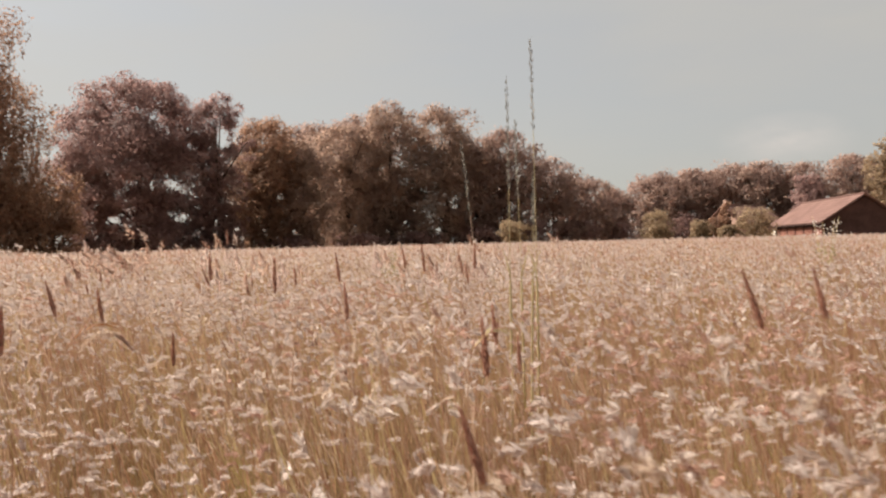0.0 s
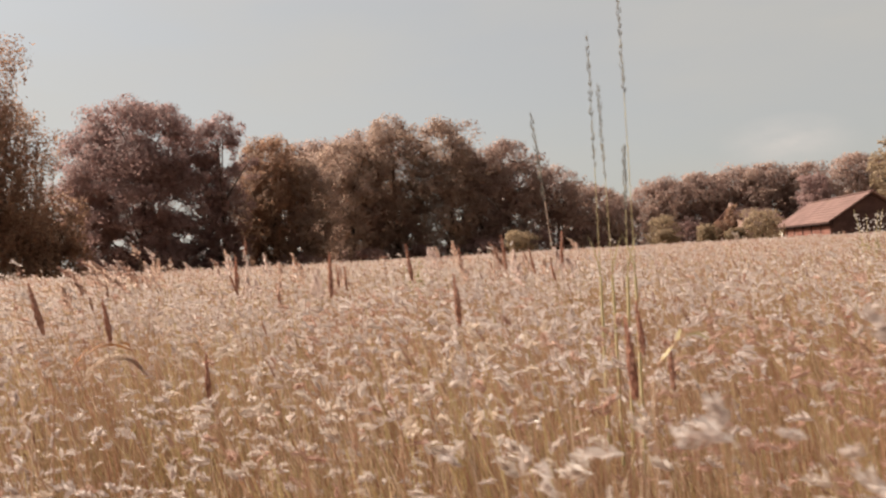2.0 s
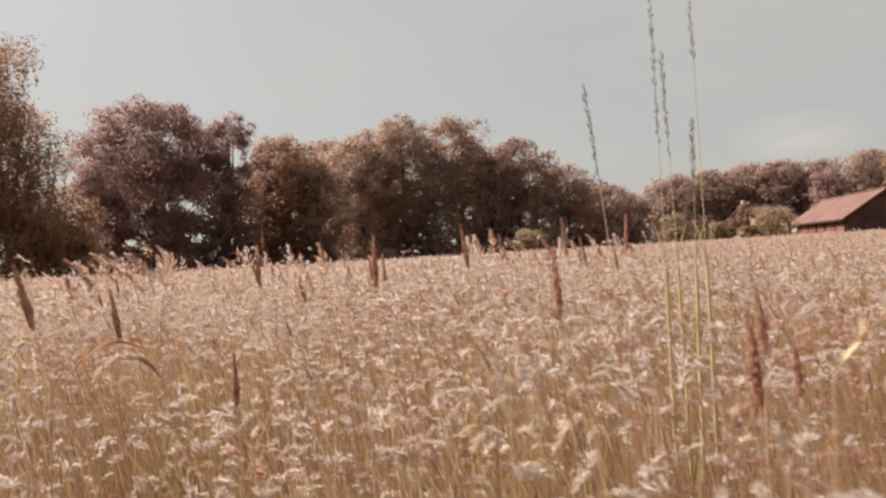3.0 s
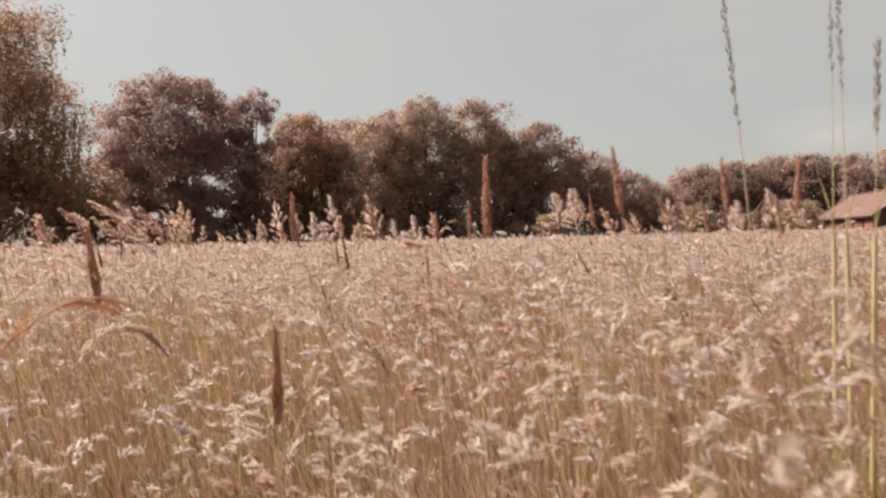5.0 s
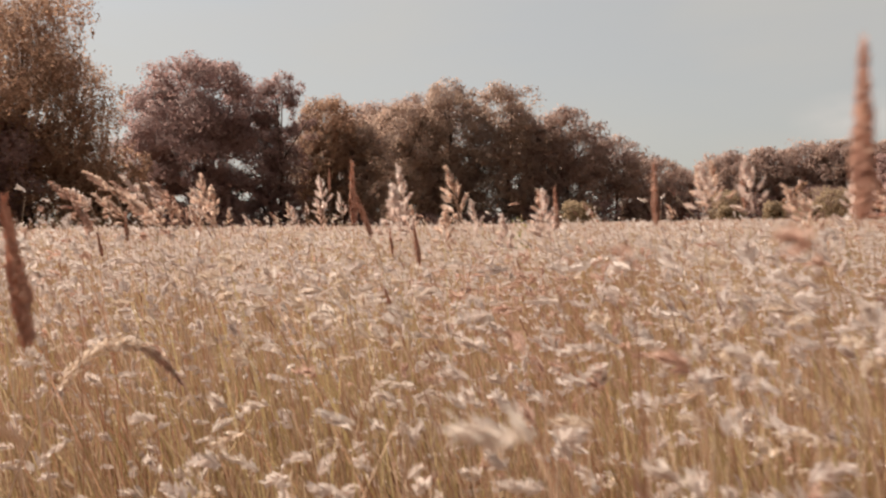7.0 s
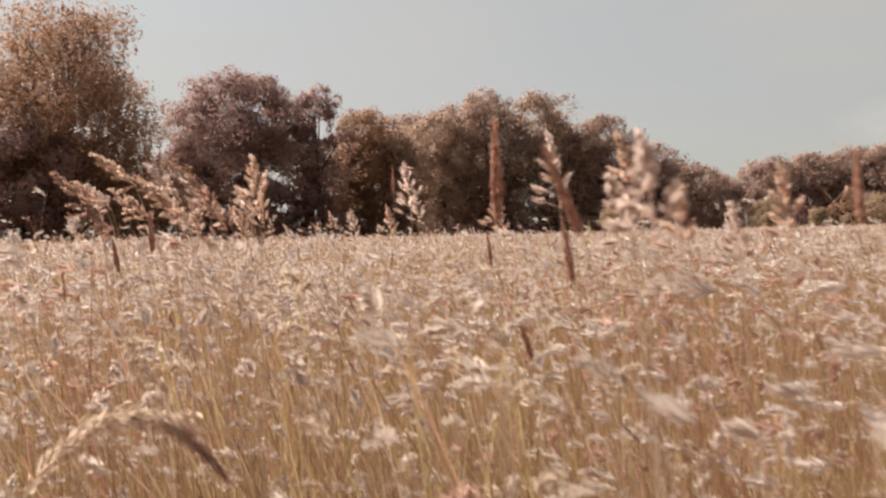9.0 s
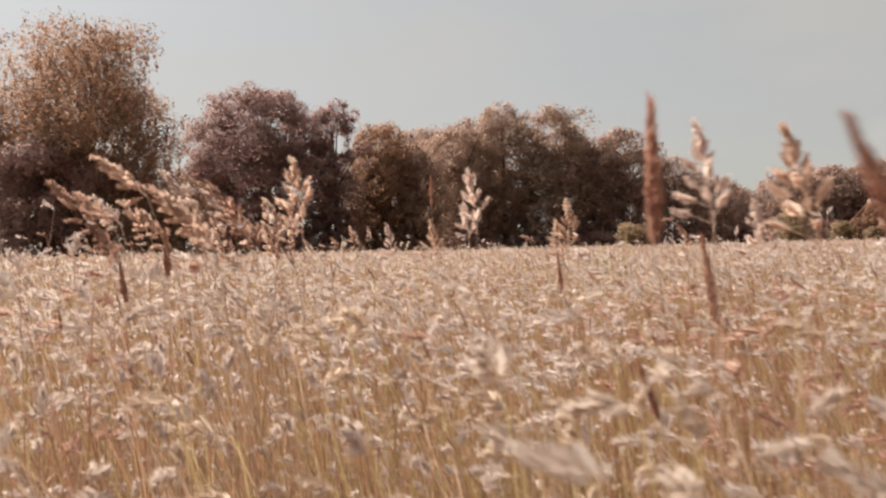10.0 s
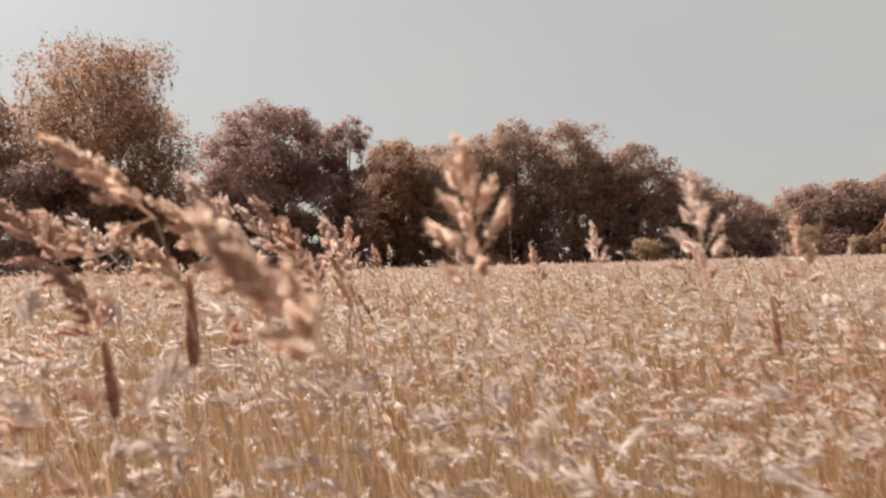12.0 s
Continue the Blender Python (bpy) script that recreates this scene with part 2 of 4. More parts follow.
def part(name, soup, mats, parent, label="", smooth=False):
    ob = new(name, soup.mesh(name, mats, smooth))
    ob.parent = parent
    return tagged(ob, label)


def box_bm(bm, x0, x1, y0, y1, z0, z1):
    vs = [bm.verts.new(p) for p in ((x0, y0, z0), (x1, y0, z0), (x1, y1, z0), (x0, y1, z0), (x0, y0, z1), (x1, y0, z1), (x1, y1, z1), (x0, y1, z1))]
    for f in ((0, 3, 2, 1), (4, 5, 6, 7), (0, 1, 5, 4), (1, 2, 6, 5), (2, 3, 7, 6), (3, 0, 4, 7)):
        bm.faces.new([vs[i] for i in f])


def solid(name, build, mat, parent, label="", bevel=0.0):
    """A part from a bmesh that build() fills."""
    bm = bmesh.new()
    build(bm)
    if bevel:
        bmesh.ops.bevel(bm, geom=bm.edges[:], offset=bevel, segments=1, affect="EDGES")
    me = bpy.data.meshes.new(name)
    bm.to_mesh(me)
    bm.free()
    me.materials.append(mat)
    ob = new(name, me)
    ob.parent = parent
    return tagged(ob, label)


def thing(name, x, y, z, label, category, group="", turn=0.0):
    ob = new(name)
    ob.empty_display_size = 0.2
    ob.matrix_basis = pose(x, y, z, 0, 0, turn)
    return tagged(ob, label, category, group)


def ground_z(x, y):
    """The lie of the land: level near the path, rising gently to the barn and falling to the willow."""
    r = np.hypot(x, y)
    k = np.clip((r - 4) / 56, 0, 1)
    k = k * k * (3 - 2 * k)
    far = np.clip((220 - r) / 60, 0, 1)
    return (0.0165 * x + 0.2) * k * far


# ---- ground ----
rings = np.concatenate([np.linspace(0, 6, 13), np.geomspace(7, 220, 40), np.geomspace(260, 2500, 12)])
spokes = 96
ang = np.arange(spokes) * 2 * np.pi / spokes
gx, gy = rings[:, None] * np.sin(ang)[None], rings[:, None] * np.cos(ang)[None]
gz = ground_z(gx, gy) + np.where(rings[:, None] < 200, 0.02 * np.sin(gx * 1.7 + gy * 0.9) * np.cos(gy * 1.3), 0)
gs = Soup()
gi = (np.arange(1, len(rings) - 1)[:, None] * spokes + np.arange(spokes)[None])
gj = (np.arange(1, len(rings) - 1)[:, None] * spokes + (np.arange(spokes)[None] + 1) % spokes)
gs.add(np.stack([gx, gy, gz], -1), np.stack([gi, gj, gj + spokes, gi + spokes], -1).reshape(-1, 4), 0)
gs.add([[0, 0, 0.0]] + [[gx[1, i], gy[1, i], gz[1, i]] for i in range(spokes)], [[0, 1 + (i + 1) % spokes, 1 + i] for i in range(spokes)], 0)
tagged(new("ground", gs.mesh("ground", [M_SOIL], True)), "dry meadow soil under tall grass", "ground", kind="structure")


# ---- trees ----
def tree(name, x, y, h, w, seed, mat, label, category="tree", leaf=0.3, leaves_n=20000, low=0.04, top=0.55, lump=0.10, group="", squash=0.75, open_=0.0, boughs=26, gaps=(), flecks=0, hang=0.0, clump=0.46, sprig=0.08):
    """A tree: tapered trunk, limbs and a crown of leaves on rounded boughs and clumps. low: where the crown begins, top: where it is widest (parts of h).
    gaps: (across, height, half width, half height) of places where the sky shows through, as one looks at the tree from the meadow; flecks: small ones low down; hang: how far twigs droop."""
    r = np.random.default_rng(seed)
    z0 = float(ground_z(x, y))
    t = thing(name, x, y, z0, label, category, group)
    # boughs near an uneven envelope, and a few in the heart of the crown
    nb = boughs
    az = np.arange(nb) * 2.4 + r.normal(size=nb) * 0.5
    u = low + (0.97 - low) * (np.arange(nb) + r.uniform(0, 1, nb)) / nb
    prof = np.where(u > top, np.sqrt(np.clip(1 - ((u - top) / (1.04 - top)) ** 2, 0, 1)), 0.74 + 0.26 * np.clip((u - low) / max(top - low, 0.01), 0, 1))
    rb = w * r.uniform(0.13, 0.22, nb) * (0.70 + 0.30 * prof)
    out = np.maximum(w / 2 * prof * (1 + lump * r.normal(size=nb)) - rb * 0.8, 0)
    out[::3] *= r.uniform(0.2, 0.6, len(out[::3]))
    rb[::3] *= 1.45
    Bo = np.stack([np.cos(az) * out, np.sin(az) * out, np.clip(u * h, rb * 0.6, h - rb * 0.8)], -1)
    # clumps over the outside of the boughs
    k = int(nb * 16)
    which = r.choice(nb, k, p=rb ** 2 / np.sum(rb ** 2))
    dr = unit(r.normal(size=(k, 3)) + np.array([0, 0, 0.25]))
    C = Bo[which] + dr * (rb[which] * r.uniform(0.55, 1.06, k))[:, None] * np.array([1, 1, 0.85])
    rc = rb[which] * clump * r.uniform(0.6, 1.35, k)
    depth = np.linalg.norm(C[:, None] - Bo[None], axis=-1) / rb[None]
    depth[np.arange(k), which] = 9.0
    keep = (depth.min(1) > 0.50) & (r.uniform(size=k) > open_)
    C, rc, which = C[keep], rc[keep], which[keep]
    k = len(C)
    # leaves on the outside of each clump, some on sprigs that stand out
    idx = r.choice(k, leaves_n, p=rc ** 2 / np.sum(rc ** 2))
    d = unit(r.normal(size=(leaves_n, 3)) + unit(C - Bo[which])[idx] * 0.5)
    rr = rc[idx] * r.uniform(0.45, 1.06, leaves_n) * np.where(r.uniform(size=k)[idx] < sprig, r.uniform(0.6, 1.5, leaves_n), 1.0)
    c = C[idx] + d * rr[:, None] * np.array([1, 1, squash])
    if hang:   # twigs hang down in strands
        strand = r.integers(0, 10, leaves_n)
        g = np.random.default_rng(seed + 5).uniform(-1, 1, (k, 10, 3))
        foot = C[idx] + g[idx, strand] * rc[idx][:, None] * np.array([1.15, 1.15, 0.7])
        loose = r.uniform(size=leaves_n) < 0.6
        drop = r.uniform(0, 1, leaves_n) * hang * (0.4 + 0.6 * np.abs(g[idx, strand, 2]))
        c = np.where(loose[:, None], foot + r.normal(size=(leaves_n, 3)) * 0.09 - np.array([0, 0, 1.0]) * drop[:, None], c)
    # the crown fills the tree's height and breadth
    c[:, :2] *= (w / 2) / np.quantile(np.hypot(c[:, 0], c[:, 1]), 0.995)
    hi = np.quantile(c[:, 2], 0.9985)
    c[:, 2] = np.where(c[:, 2] > h * 0.4, h * 0.4 + (c[:, 2] - h * 0.4) * (h * 0.6) / max(hi - h * 0.4, 0.1), c[:, 2])
    c[:, 2] = np.maximum(c[:, 2], 0.12)
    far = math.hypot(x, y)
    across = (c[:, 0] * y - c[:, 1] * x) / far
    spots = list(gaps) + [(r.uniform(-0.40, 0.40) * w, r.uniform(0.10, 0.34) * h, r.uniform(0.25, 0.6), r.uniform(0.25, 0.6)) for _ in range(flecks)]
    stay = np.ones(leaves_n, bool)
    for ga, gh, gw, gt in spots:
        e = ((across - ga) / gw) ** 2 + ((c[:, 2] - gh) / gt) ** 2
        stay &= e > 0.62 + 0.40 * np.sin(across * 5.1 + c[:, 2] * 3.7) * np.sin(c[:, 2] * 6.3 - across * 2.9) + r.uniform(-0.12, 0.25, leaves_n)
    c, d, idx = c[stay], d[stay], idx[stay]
    cr = Soup()
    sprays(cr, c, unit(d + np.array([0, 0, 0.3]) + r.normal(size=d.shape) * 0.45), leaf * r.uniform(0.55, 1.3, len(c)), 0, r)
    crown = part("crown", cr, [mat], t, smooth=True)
    outward = unit(c - np.array([0, 0, h * 0.45]))
    soft = unit(d * 0.7 + outward * 0.5 + np.array([0, 0, 0.15]) + r.normal(size=d.shape) * 0.22)
    crown.data.normals_split_custom_set_from_vertices(np.repeat(soft, 3, axis=0).tolist())
    tk = Soup()
    s = np.linspace(0, 1, 7)
    bend = r.normal(size=2) * 0.03 * h
    line = np.stack([bend[0] * s ** 2, bend[1] * s ** 2, s * h * 0.86 - 0.15], -1)[None]
    tubes(tk, line, (0.024 * h * (1 - 0.9 * s) + 0.02 * h * np.exp(-s * 18))[None], 0, 8)
    part("trunk", tk, [M_BARK], t, smooth=True)
    pick = r.choice(nb, min(nb, 12 if h > 8 else 4), replace=False)
    st = np.clip(Bo[pick, 2] / h - 0.22, 0.06, 0.8)
    a0 = np.stack([bend[0] * st ** 2, bend[1] * st ** 2, st * h * 0.86], -1)
    q = np.linspace(0, 1, 5)[None, :, None]
    L = a0[:, None] * (1 - q) + Bo[pick][:, None] * q + np.array([0, 0, 1.0]) * (q * (1 - q)) * 0.06 * h
    for i in range(len(pick)):
        lm = Soup()
        tubes(lm, L[i:i + 1], 0.0085 * h * (1 - 0.85 * q[..., 0]), 0, 5)
        part("limb", lm, [M_BARK], t, smooth=True)
    return t


WOOD = "trees along the field's edge"
tree("birch_tree", -47.0, 67.9, 24.4, 23.0, 11, M_LEAF_WARM, "tall rust-brown birch with drooping twigs beside the meadow", leaf=0.205, leaves_n=130000, low=0.10, top=0.40, boughs=54, open_=0.03, lump=0.06, hang=2.0, clump=0.46, gaps=((-5.6, 19.5, 0.9, 0.8), (5.2, 15.0, 0.7, 0.9), (-3.0, 21.5, 0.8, 0.6)))
tree("round_tree", -47.8, 62.0, 12.0, 13.5, 12, M_LEAF_DARK, "low rounded dark tree in front of the birch", leaf=0.26, leaves_n=24000, low=0.14, top=0.5, gaps=((-0.6, 2.0, 1.0, 1.1),))
tree("dark_tree", -57.4, 62.4, 19.0, 12.0, 13, M_LEAF_OLIVE, "dark olive tree at the edge of the meadow", leaf=0.28, leaves_n=24000, low=0.12, top=0.45, gaps=((5.0, 2.2, 2.4, 1.6),))
tree("bush", -41.6, 76.1, 10.2, 7.5, 14, M_LEAF_WARM, "rust-brown bush between two large trees", "bush", leaf=0.24, leaves_n=8000, low=0.03, top=0.4, boughs=14, hang=0.8)
tree("bush", -44.2, 75.0, 8.3, 8.0, 15, M_LEAF_WARM, "rust-brown bush between two large trees", "bush", leaf=0.24, leaves_n=8000, low=0.03, top=0.4, boughs=14, hang=0.8)
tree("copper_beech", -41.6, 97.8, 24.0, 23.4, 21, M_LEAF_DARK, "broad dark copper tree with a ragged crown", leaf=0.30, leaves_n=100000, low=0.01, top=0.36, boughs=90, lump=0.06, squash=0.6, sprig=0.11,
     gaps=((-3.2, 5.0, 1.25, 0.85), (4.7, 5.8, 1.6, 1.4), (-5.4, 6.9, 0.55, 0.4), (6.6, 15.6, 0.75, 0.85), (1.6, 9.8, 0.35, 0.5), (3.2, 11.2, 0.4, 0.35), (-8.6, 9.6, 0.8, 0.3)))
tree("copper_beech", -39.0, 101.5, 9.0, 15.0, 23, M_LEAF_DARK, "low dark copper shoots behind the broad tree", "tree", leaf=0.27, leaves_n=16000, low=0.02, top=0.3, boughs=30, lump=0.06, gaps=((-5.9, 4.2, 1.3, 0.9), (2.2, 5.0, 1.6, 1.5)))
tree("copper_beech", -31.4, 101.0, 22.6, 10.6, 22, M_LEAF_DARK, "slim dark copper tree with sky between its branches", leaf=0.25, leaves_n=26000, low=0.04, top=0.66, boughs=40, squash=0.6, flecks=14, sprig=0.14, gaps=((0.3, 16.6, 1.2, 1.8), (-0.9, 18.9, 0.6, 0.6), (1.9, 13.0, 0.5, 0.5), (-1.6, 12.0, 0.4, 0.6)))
MID = (("oak_tree", -30.2, 112.0, 17.0, 11.0, 43, M_LEAF_OLIVE, 0.30), ("oak_tree", -26.3, 109.0, 20.6, 12.0, 31, M_LEAF_WARM, 0.30), ("oak_tree", -22.0, 112.0, 17.5, 11.2, 32, M_LEAF_OLIVE, 0.30),
       ("oak_tree", -27.3, 148.0, 26.6, 21.0, 33, M_LEAF_FAR, 0.42), ("oak_tree", -17.4, 149.0, 27.6, 20.0, 34, M_LEAF_FAR, 0.42),
       ("oak_tree", -17.0, 127.3, 22.4, 16.5, 35, M_LEAF_OLIVE, 0.36), ("oak_tree", -9.3, 132.1, 26.8, 15.5, 36, M_LEAF_OLIVE, 0.36),
       ("oak_tree", 0.8, 130.5, 25.6, 17.0, 37, M_LEAF_OLIVE, 0.36), ("oak_tree", 6.4, 132.5, 20.6, 13.0, 38, M_LEAF_FAR, 0.36),
       ("oak_tree", 11.8, 135.0, 21.8, 17.0, 39, M_LEAF_FAR, 0.38), ("oak_tree", 21.5, 138.6, 16.8, 15.0, 40, M_LEAF_FAR, 0.38),
       ("oak_tree", 29.8, 147.3, 13.8, 15.0, 41, M_LEAF_FAR, 0.40), ("oak_tree", 37.2, 154.0, 12.0, 10.0, 42, M_LEAF_FAR, 0.40))
for n_, x_, y_, h_, w_, s_, m_, lf_ in MID:
    tree(n_, x_, y_, h_, w_, s_, m_, "tall leafy tree in the dark edge of the wood", leaf=lf_, leaves_n=int(95 * h_ * w_ / lf_ ** 2 * 0.10), low=0.03, top=0.58, boughs=60, group=WOOD, lump=0.07, flecks=9, sprig=0.11)
FAR = (("wood_tree", 47.5, 158.2, 15.6, 17.0, 51), ("wood_tree", 57.1, 160.4, 16.4, 16.5, 52), ("wood_tree", 64.5, 159.5, 17.4, 15.5, 53),
       ("wood_tree", 69.6, 155.6, 17.2, 14.5, 54), ("wood_tree", 77.3, 153.9, 16.8, 14.5, 55), ("wood_tree", 87.1, 152.0, 18.0, 15.0, 57),
       ("wood_tree", 98.0, 150.0, 19.2, 15.0, 60))
for n_, x_, y_, h_, w_, s_ in FAR:
    tree(n_, x_, y_, h_, w_, s_, M_LEAF_FAR, "rounded brown-green tree of a distant wood", leaf=0.40, leaves_n=16000, low=0.03, top=0.60, boughs=44, group=WOOD, lump=0.07)
tree("conifer", 73.1, 142.5, 12.8, 8.6, 56, M_LEAF_DARK, "reddish-brown conical tree behind the barn", leaf=0.36, leaves_n=9000, low=0.03, top=0.12)
tree("oak_tree", 80.5, 127.1, 18.6, 10.5, 58, M_LEAF_BUSH, "yellow-green tree beside the barn", leaf=0.36, leaves_n=12000, low=0.05, top=0.5)
tree("oak_tree", 86.5, 123.0, 21.0, 12.0, 59, M_LEAF_BUSH, "yellow-green tree beside the barn", leaf=0.36, leaves_n=14000, low=0.05, top=0.5)
for x_, y_, h_, w_, s_, m_ in ((40.2, 134.3, 6.2, 6.4, 61, M_LEAF_BUSH), (36.5, 119.8, 3.2, 4.4, 62, M_LEAF_BUSH), (44.2, 122.5, 3.9, 4.6, 63, M_LEAF_BUSH),
                               (47.4, 123.4, 4.3, 3.6, 64, M_LEAF_WARM), (49.7, 124.7, 6.8, 2.8, 65, M_LEAF_WARM), (47.4, 108.2, 5.3, 7.4, 66, M_LEAF_BUSH),
                               (43.6, 109.5, 2.6, 3.4, 68, M_LEAF_BUSH), (11.8, 117.7, 4.4, 6.2, 67, M_LEAF_BUSH)):
    tree("bush", x_, y_, h_, w_ * 1.1, s_, m_, "sunlit rounded bush at the far side of the meadow", "bush", leaf=0.24, leaves_n=4200, low=0.02, top=0.5, group="bushes at the field's edge", boughs=14)
# low growth under the wood
for i, (x_, y_, w_, h_) in enumerate(((-33, 100, 12, 2.4), (-24, 110, 10, 3.0), (-14, 124, 13, 3.2), (-4, 127, 12, 3.4), (6, 128, 12, 4), (16, 132, 12, 5), (26, 140, 12, 5), (36, 150, 12, 5), (52, 152, 14, 6), (64, 150, 14, 6), (80, 146, 16, 6), (-44, 92, 9, 2.6))):
    tree("undergrowth", x_, y_, h_, w_, 80 + i, M_LEAF_DARK, "dark undergrowth below the trees of the wood", "undergrowth", leaf=0.36, leaves_n=3000, low=0.02, top=0.5, group="undergrowth of the wood", boughs=14)


# ---- barn and house ----
def gable_building(name, x, y, turn, wide, long, eave, ridge, label, wall_mat, gable_mat, band=None):
    """A long building with a pitched roof; its near gable stands at y=0 of its own frame, its left eave at x=0."""
    z0 = float(ground_z(x, y)) - 0.05
    b = thing(name, x, y, z0, label, "barn" if name == "barn" else "house", turn=turn)
    hw = wide / 2
    solid("side_wall", lambda bm: box_bm(bm, 0.25, 0.45, 0.3, long - 0.3, 0, eave), wall_mat, b)
    solid("side_wall", lambda bm: box_bm(bm, wide - 0.45, wide - 0.25, 0.3, long - 0.3, 0, eave), wall_mat, b)

    def gable(y0):
        def build(bm):
            pts = [(0.25, 0), (wide - 0.25, 0), (wide - 0.25, eave), (hw, ridge - 0.25), (0.25, eave)]
            lo, hi = [bm.verts.new((px, y0, pz)) for px, pz in pts], [bm.verts.new((px, y0 + 0.2, pz)) for px, pz in pts]
            bm.faces.new(lo), bm.faces.new(hi[::-1])
            for i in range(5):
                bm.faces.new((lo[i], hi[i], hi[(i + 1) % 5], lo[(i + 1) % 5]))
        return build
    solid("gable_wall", gable(0.1), gable_mat, b)
    solid("gable_wall", gable(long - 0.3), gable_mat, b)
    rise = ridge - eave

    def slope(sgn):
        def build(bm):
            ex, rx = (-0.5, hw) if sgn < 0 else (wide + 0.5, hw)
            ez = eave - rise * 0.5 / hw
            c = [(ex, ez), (rx, ridge), (rx, ridge + 0.18), (ex, ez + 0.18)]
            lo, hi = [bm.verts.new((px, -0.6, pz)) for px, pz in c], [bm.verts.new((px, long + 0.6, pz)) for px, pz in c]
            bm.faces.new(lo), bm.faces.new(hi[::-1])
            for i in range(4):
                bm.faces.new((lo[i], lo[(i + 1) % 4], hi[(i + 1) % 4], hi[i]))
            bmesh.ops.recalc_face_normals(bm, faces=bm.faces[:])
        return build
    left = solid("roof", slope(-1), M_ROOF, b, "weathered red-brown tiled slope")
    solid("roof", slope(1), M_ROOF, b, "weathered red-brown tiled slope")
    # courses of tiles across the lit slope
    n = int(hw / 0.55)
    for i in range(n):
        f0 = (i + 0.5) / n
        px, pz = -0.5 + (hw + 0.5) * f0, eave - rise * 0.5 / hw + (rise + rise * 0.5 / hw) * f0 + 0.19
        solid("tile_course", lambda bm: box_bm(bm, px - 0.03, px + 0.03, -0.6, long + 0.6, pz - 0.02, pz + 0.045), M_ROOF, left)
    solid("ridge_cap", lambda bm: box_bm(bm, hw - 0.22, hw + 0.22, -0.62, long + 0.62, ridge + 0.06, ridge + 0.26), M_ROOF, b, bevel=0.06)
    solid("eave_board", lambda bm: box_bm(bm, -0.52, -0.46, -0.6, long + 0.6, eave - rise * 0.5 / hw - 0.16, eave - rise * 0.5 / hw + 0.1), M_RENDER if band is None else M_SHADEDWOOD, b)
    return b


barn = gable_building("barn", 52.7, 98.8, -9.8, 10.4, 25.0, 2.75, 6.3, "long dark timber barn with a red-brown tiled roof", M_SHADEDWOOD, M_SHADEDWOOD, band=1)
# the darker wall left above this stands for shade under the eave
solid("lower_wall", lambda bm: box_bm(bm, 0.12, 0.24, 0.3, 24.7, 0.0, 1.9), M_REDWOOD, barn, "red-brown boarded lower wall")
for i in range(7):
    solid("post", lambda bm: box_bm(bm, 0.02, 0.2, 0.3 + i * 4.05, 0.5 + i * 4.05, 0, 2.7), M_SHADEDWOOD, barn)
solid("wall_panel", lambda bm: box_bm(bm, -0.1, 0.1, 22.6, 24.6, 0.9, 2.2), M_RENDER, barn, "pale panel at the end of the wall")
house = gable_building("house", 53.4, 143.5, -62.0, 8.0, 11.0, 3.6, 7.0, "small house with a tiled roof behind bushes", M_BRICK, M_BRICK)
solid("chimney", lambda bm: box_bm(bm, 3.2, 3.9, 0.5, 1.2, 5.6, 8.1), M_BRICK, house, "brick chimney", bevel=0.03)


# ---- meadow grass ----
WIND = np.array([-1.0, -0.15, 0.0])
PATH = np.array([(x, y) for _, x, y, *_ in ROWS])


def path_gap(x, y):
    """The distance from each place to the camera's line."""
    fine = np.stack([np.interp(np.linspace(0, 1, 40), np.linspace(0, 1, len(PATH)), PATH[:, i]) for i in (0, 1)], -1)
    return np.min(np.hypot(x[:, None] - fine[None, :, 0], y[:, None] - fine[None, :, 1]), axis=1)


def patchy(x, y, s, seed):
    """Soft uneven patches between -1 and 1."""
    r = np.random.default_rng(seed)
    out = np.zeros_like(x)
    for k in range(6):
        a, p, f = r.uniform(0, 6.28), r.uniform(0, 6.28), s * r.uniform(0.6, 2.2)
        out += np.sin((x * np.cos(a) + y * np.sin(a)) * f + p)
    return out / 3.2


def scatter(per_m2, near, far, x0, x1, y0, y1, r):
    """Even random places of the meadow that lie between near and far metres from the camera's line, inside its view."""
    n = int(per_m2 * (x1 - x0) * (y1 - y0))
    x, y = r.uniform(x0, x1, n), r.uniform(y0, y1, n)
    a = np.degrees(np.arctan2(x + 0.45, y + 1.3))
    ok = (a > -57) & (a < 47)
    x, y = x[ok], y[ok]
    d = path_gap(x, y)
    ok = (d >= near) & (d < far)
    return x[ok], y[ok], d[ok]


def stalks(x, y, h, lean, k, r):
    """Lines of k points for stems that bend with the wind; the last is the top."""
    n = len(x)
    z = ground_z(x, y)
    s = np.linspace(0, 1, k)[None]
    way = WIND[None, :2] * lean[:, None] + r.normal(size=(n, 2)) * 0.10
    bx, by = way[:, :1] * h[:, None] * s ** 2, way[:, 1:] * h[:, None] * s ** 2
    return np.stack([x[:, None] + bx, y[:, None] + by, z[:, None] + h[:, None] * (s - 0.12 * lean[:, None] * s ** 3)], -1)


def husks(soup, base, way, length, width, mat, r):
    """Small folded husks that point along way."""
    n = len(base)
    a = unit(np.cross(way, r.normal(size=(n, 3))))
    w = (width * 0.5)[:, None]
    mid = base + way * (length * 0.45)[:, None]
    fold = np.cross(way, a) * w * 0.5
    v = np.stack([base, mid + a * w + fold, base + way * length[:, None], mid - a * w + fold], 1)
    soup.add(v, (np.arange(n) * 4)[:, None] + np.arange(4)[None], mat)


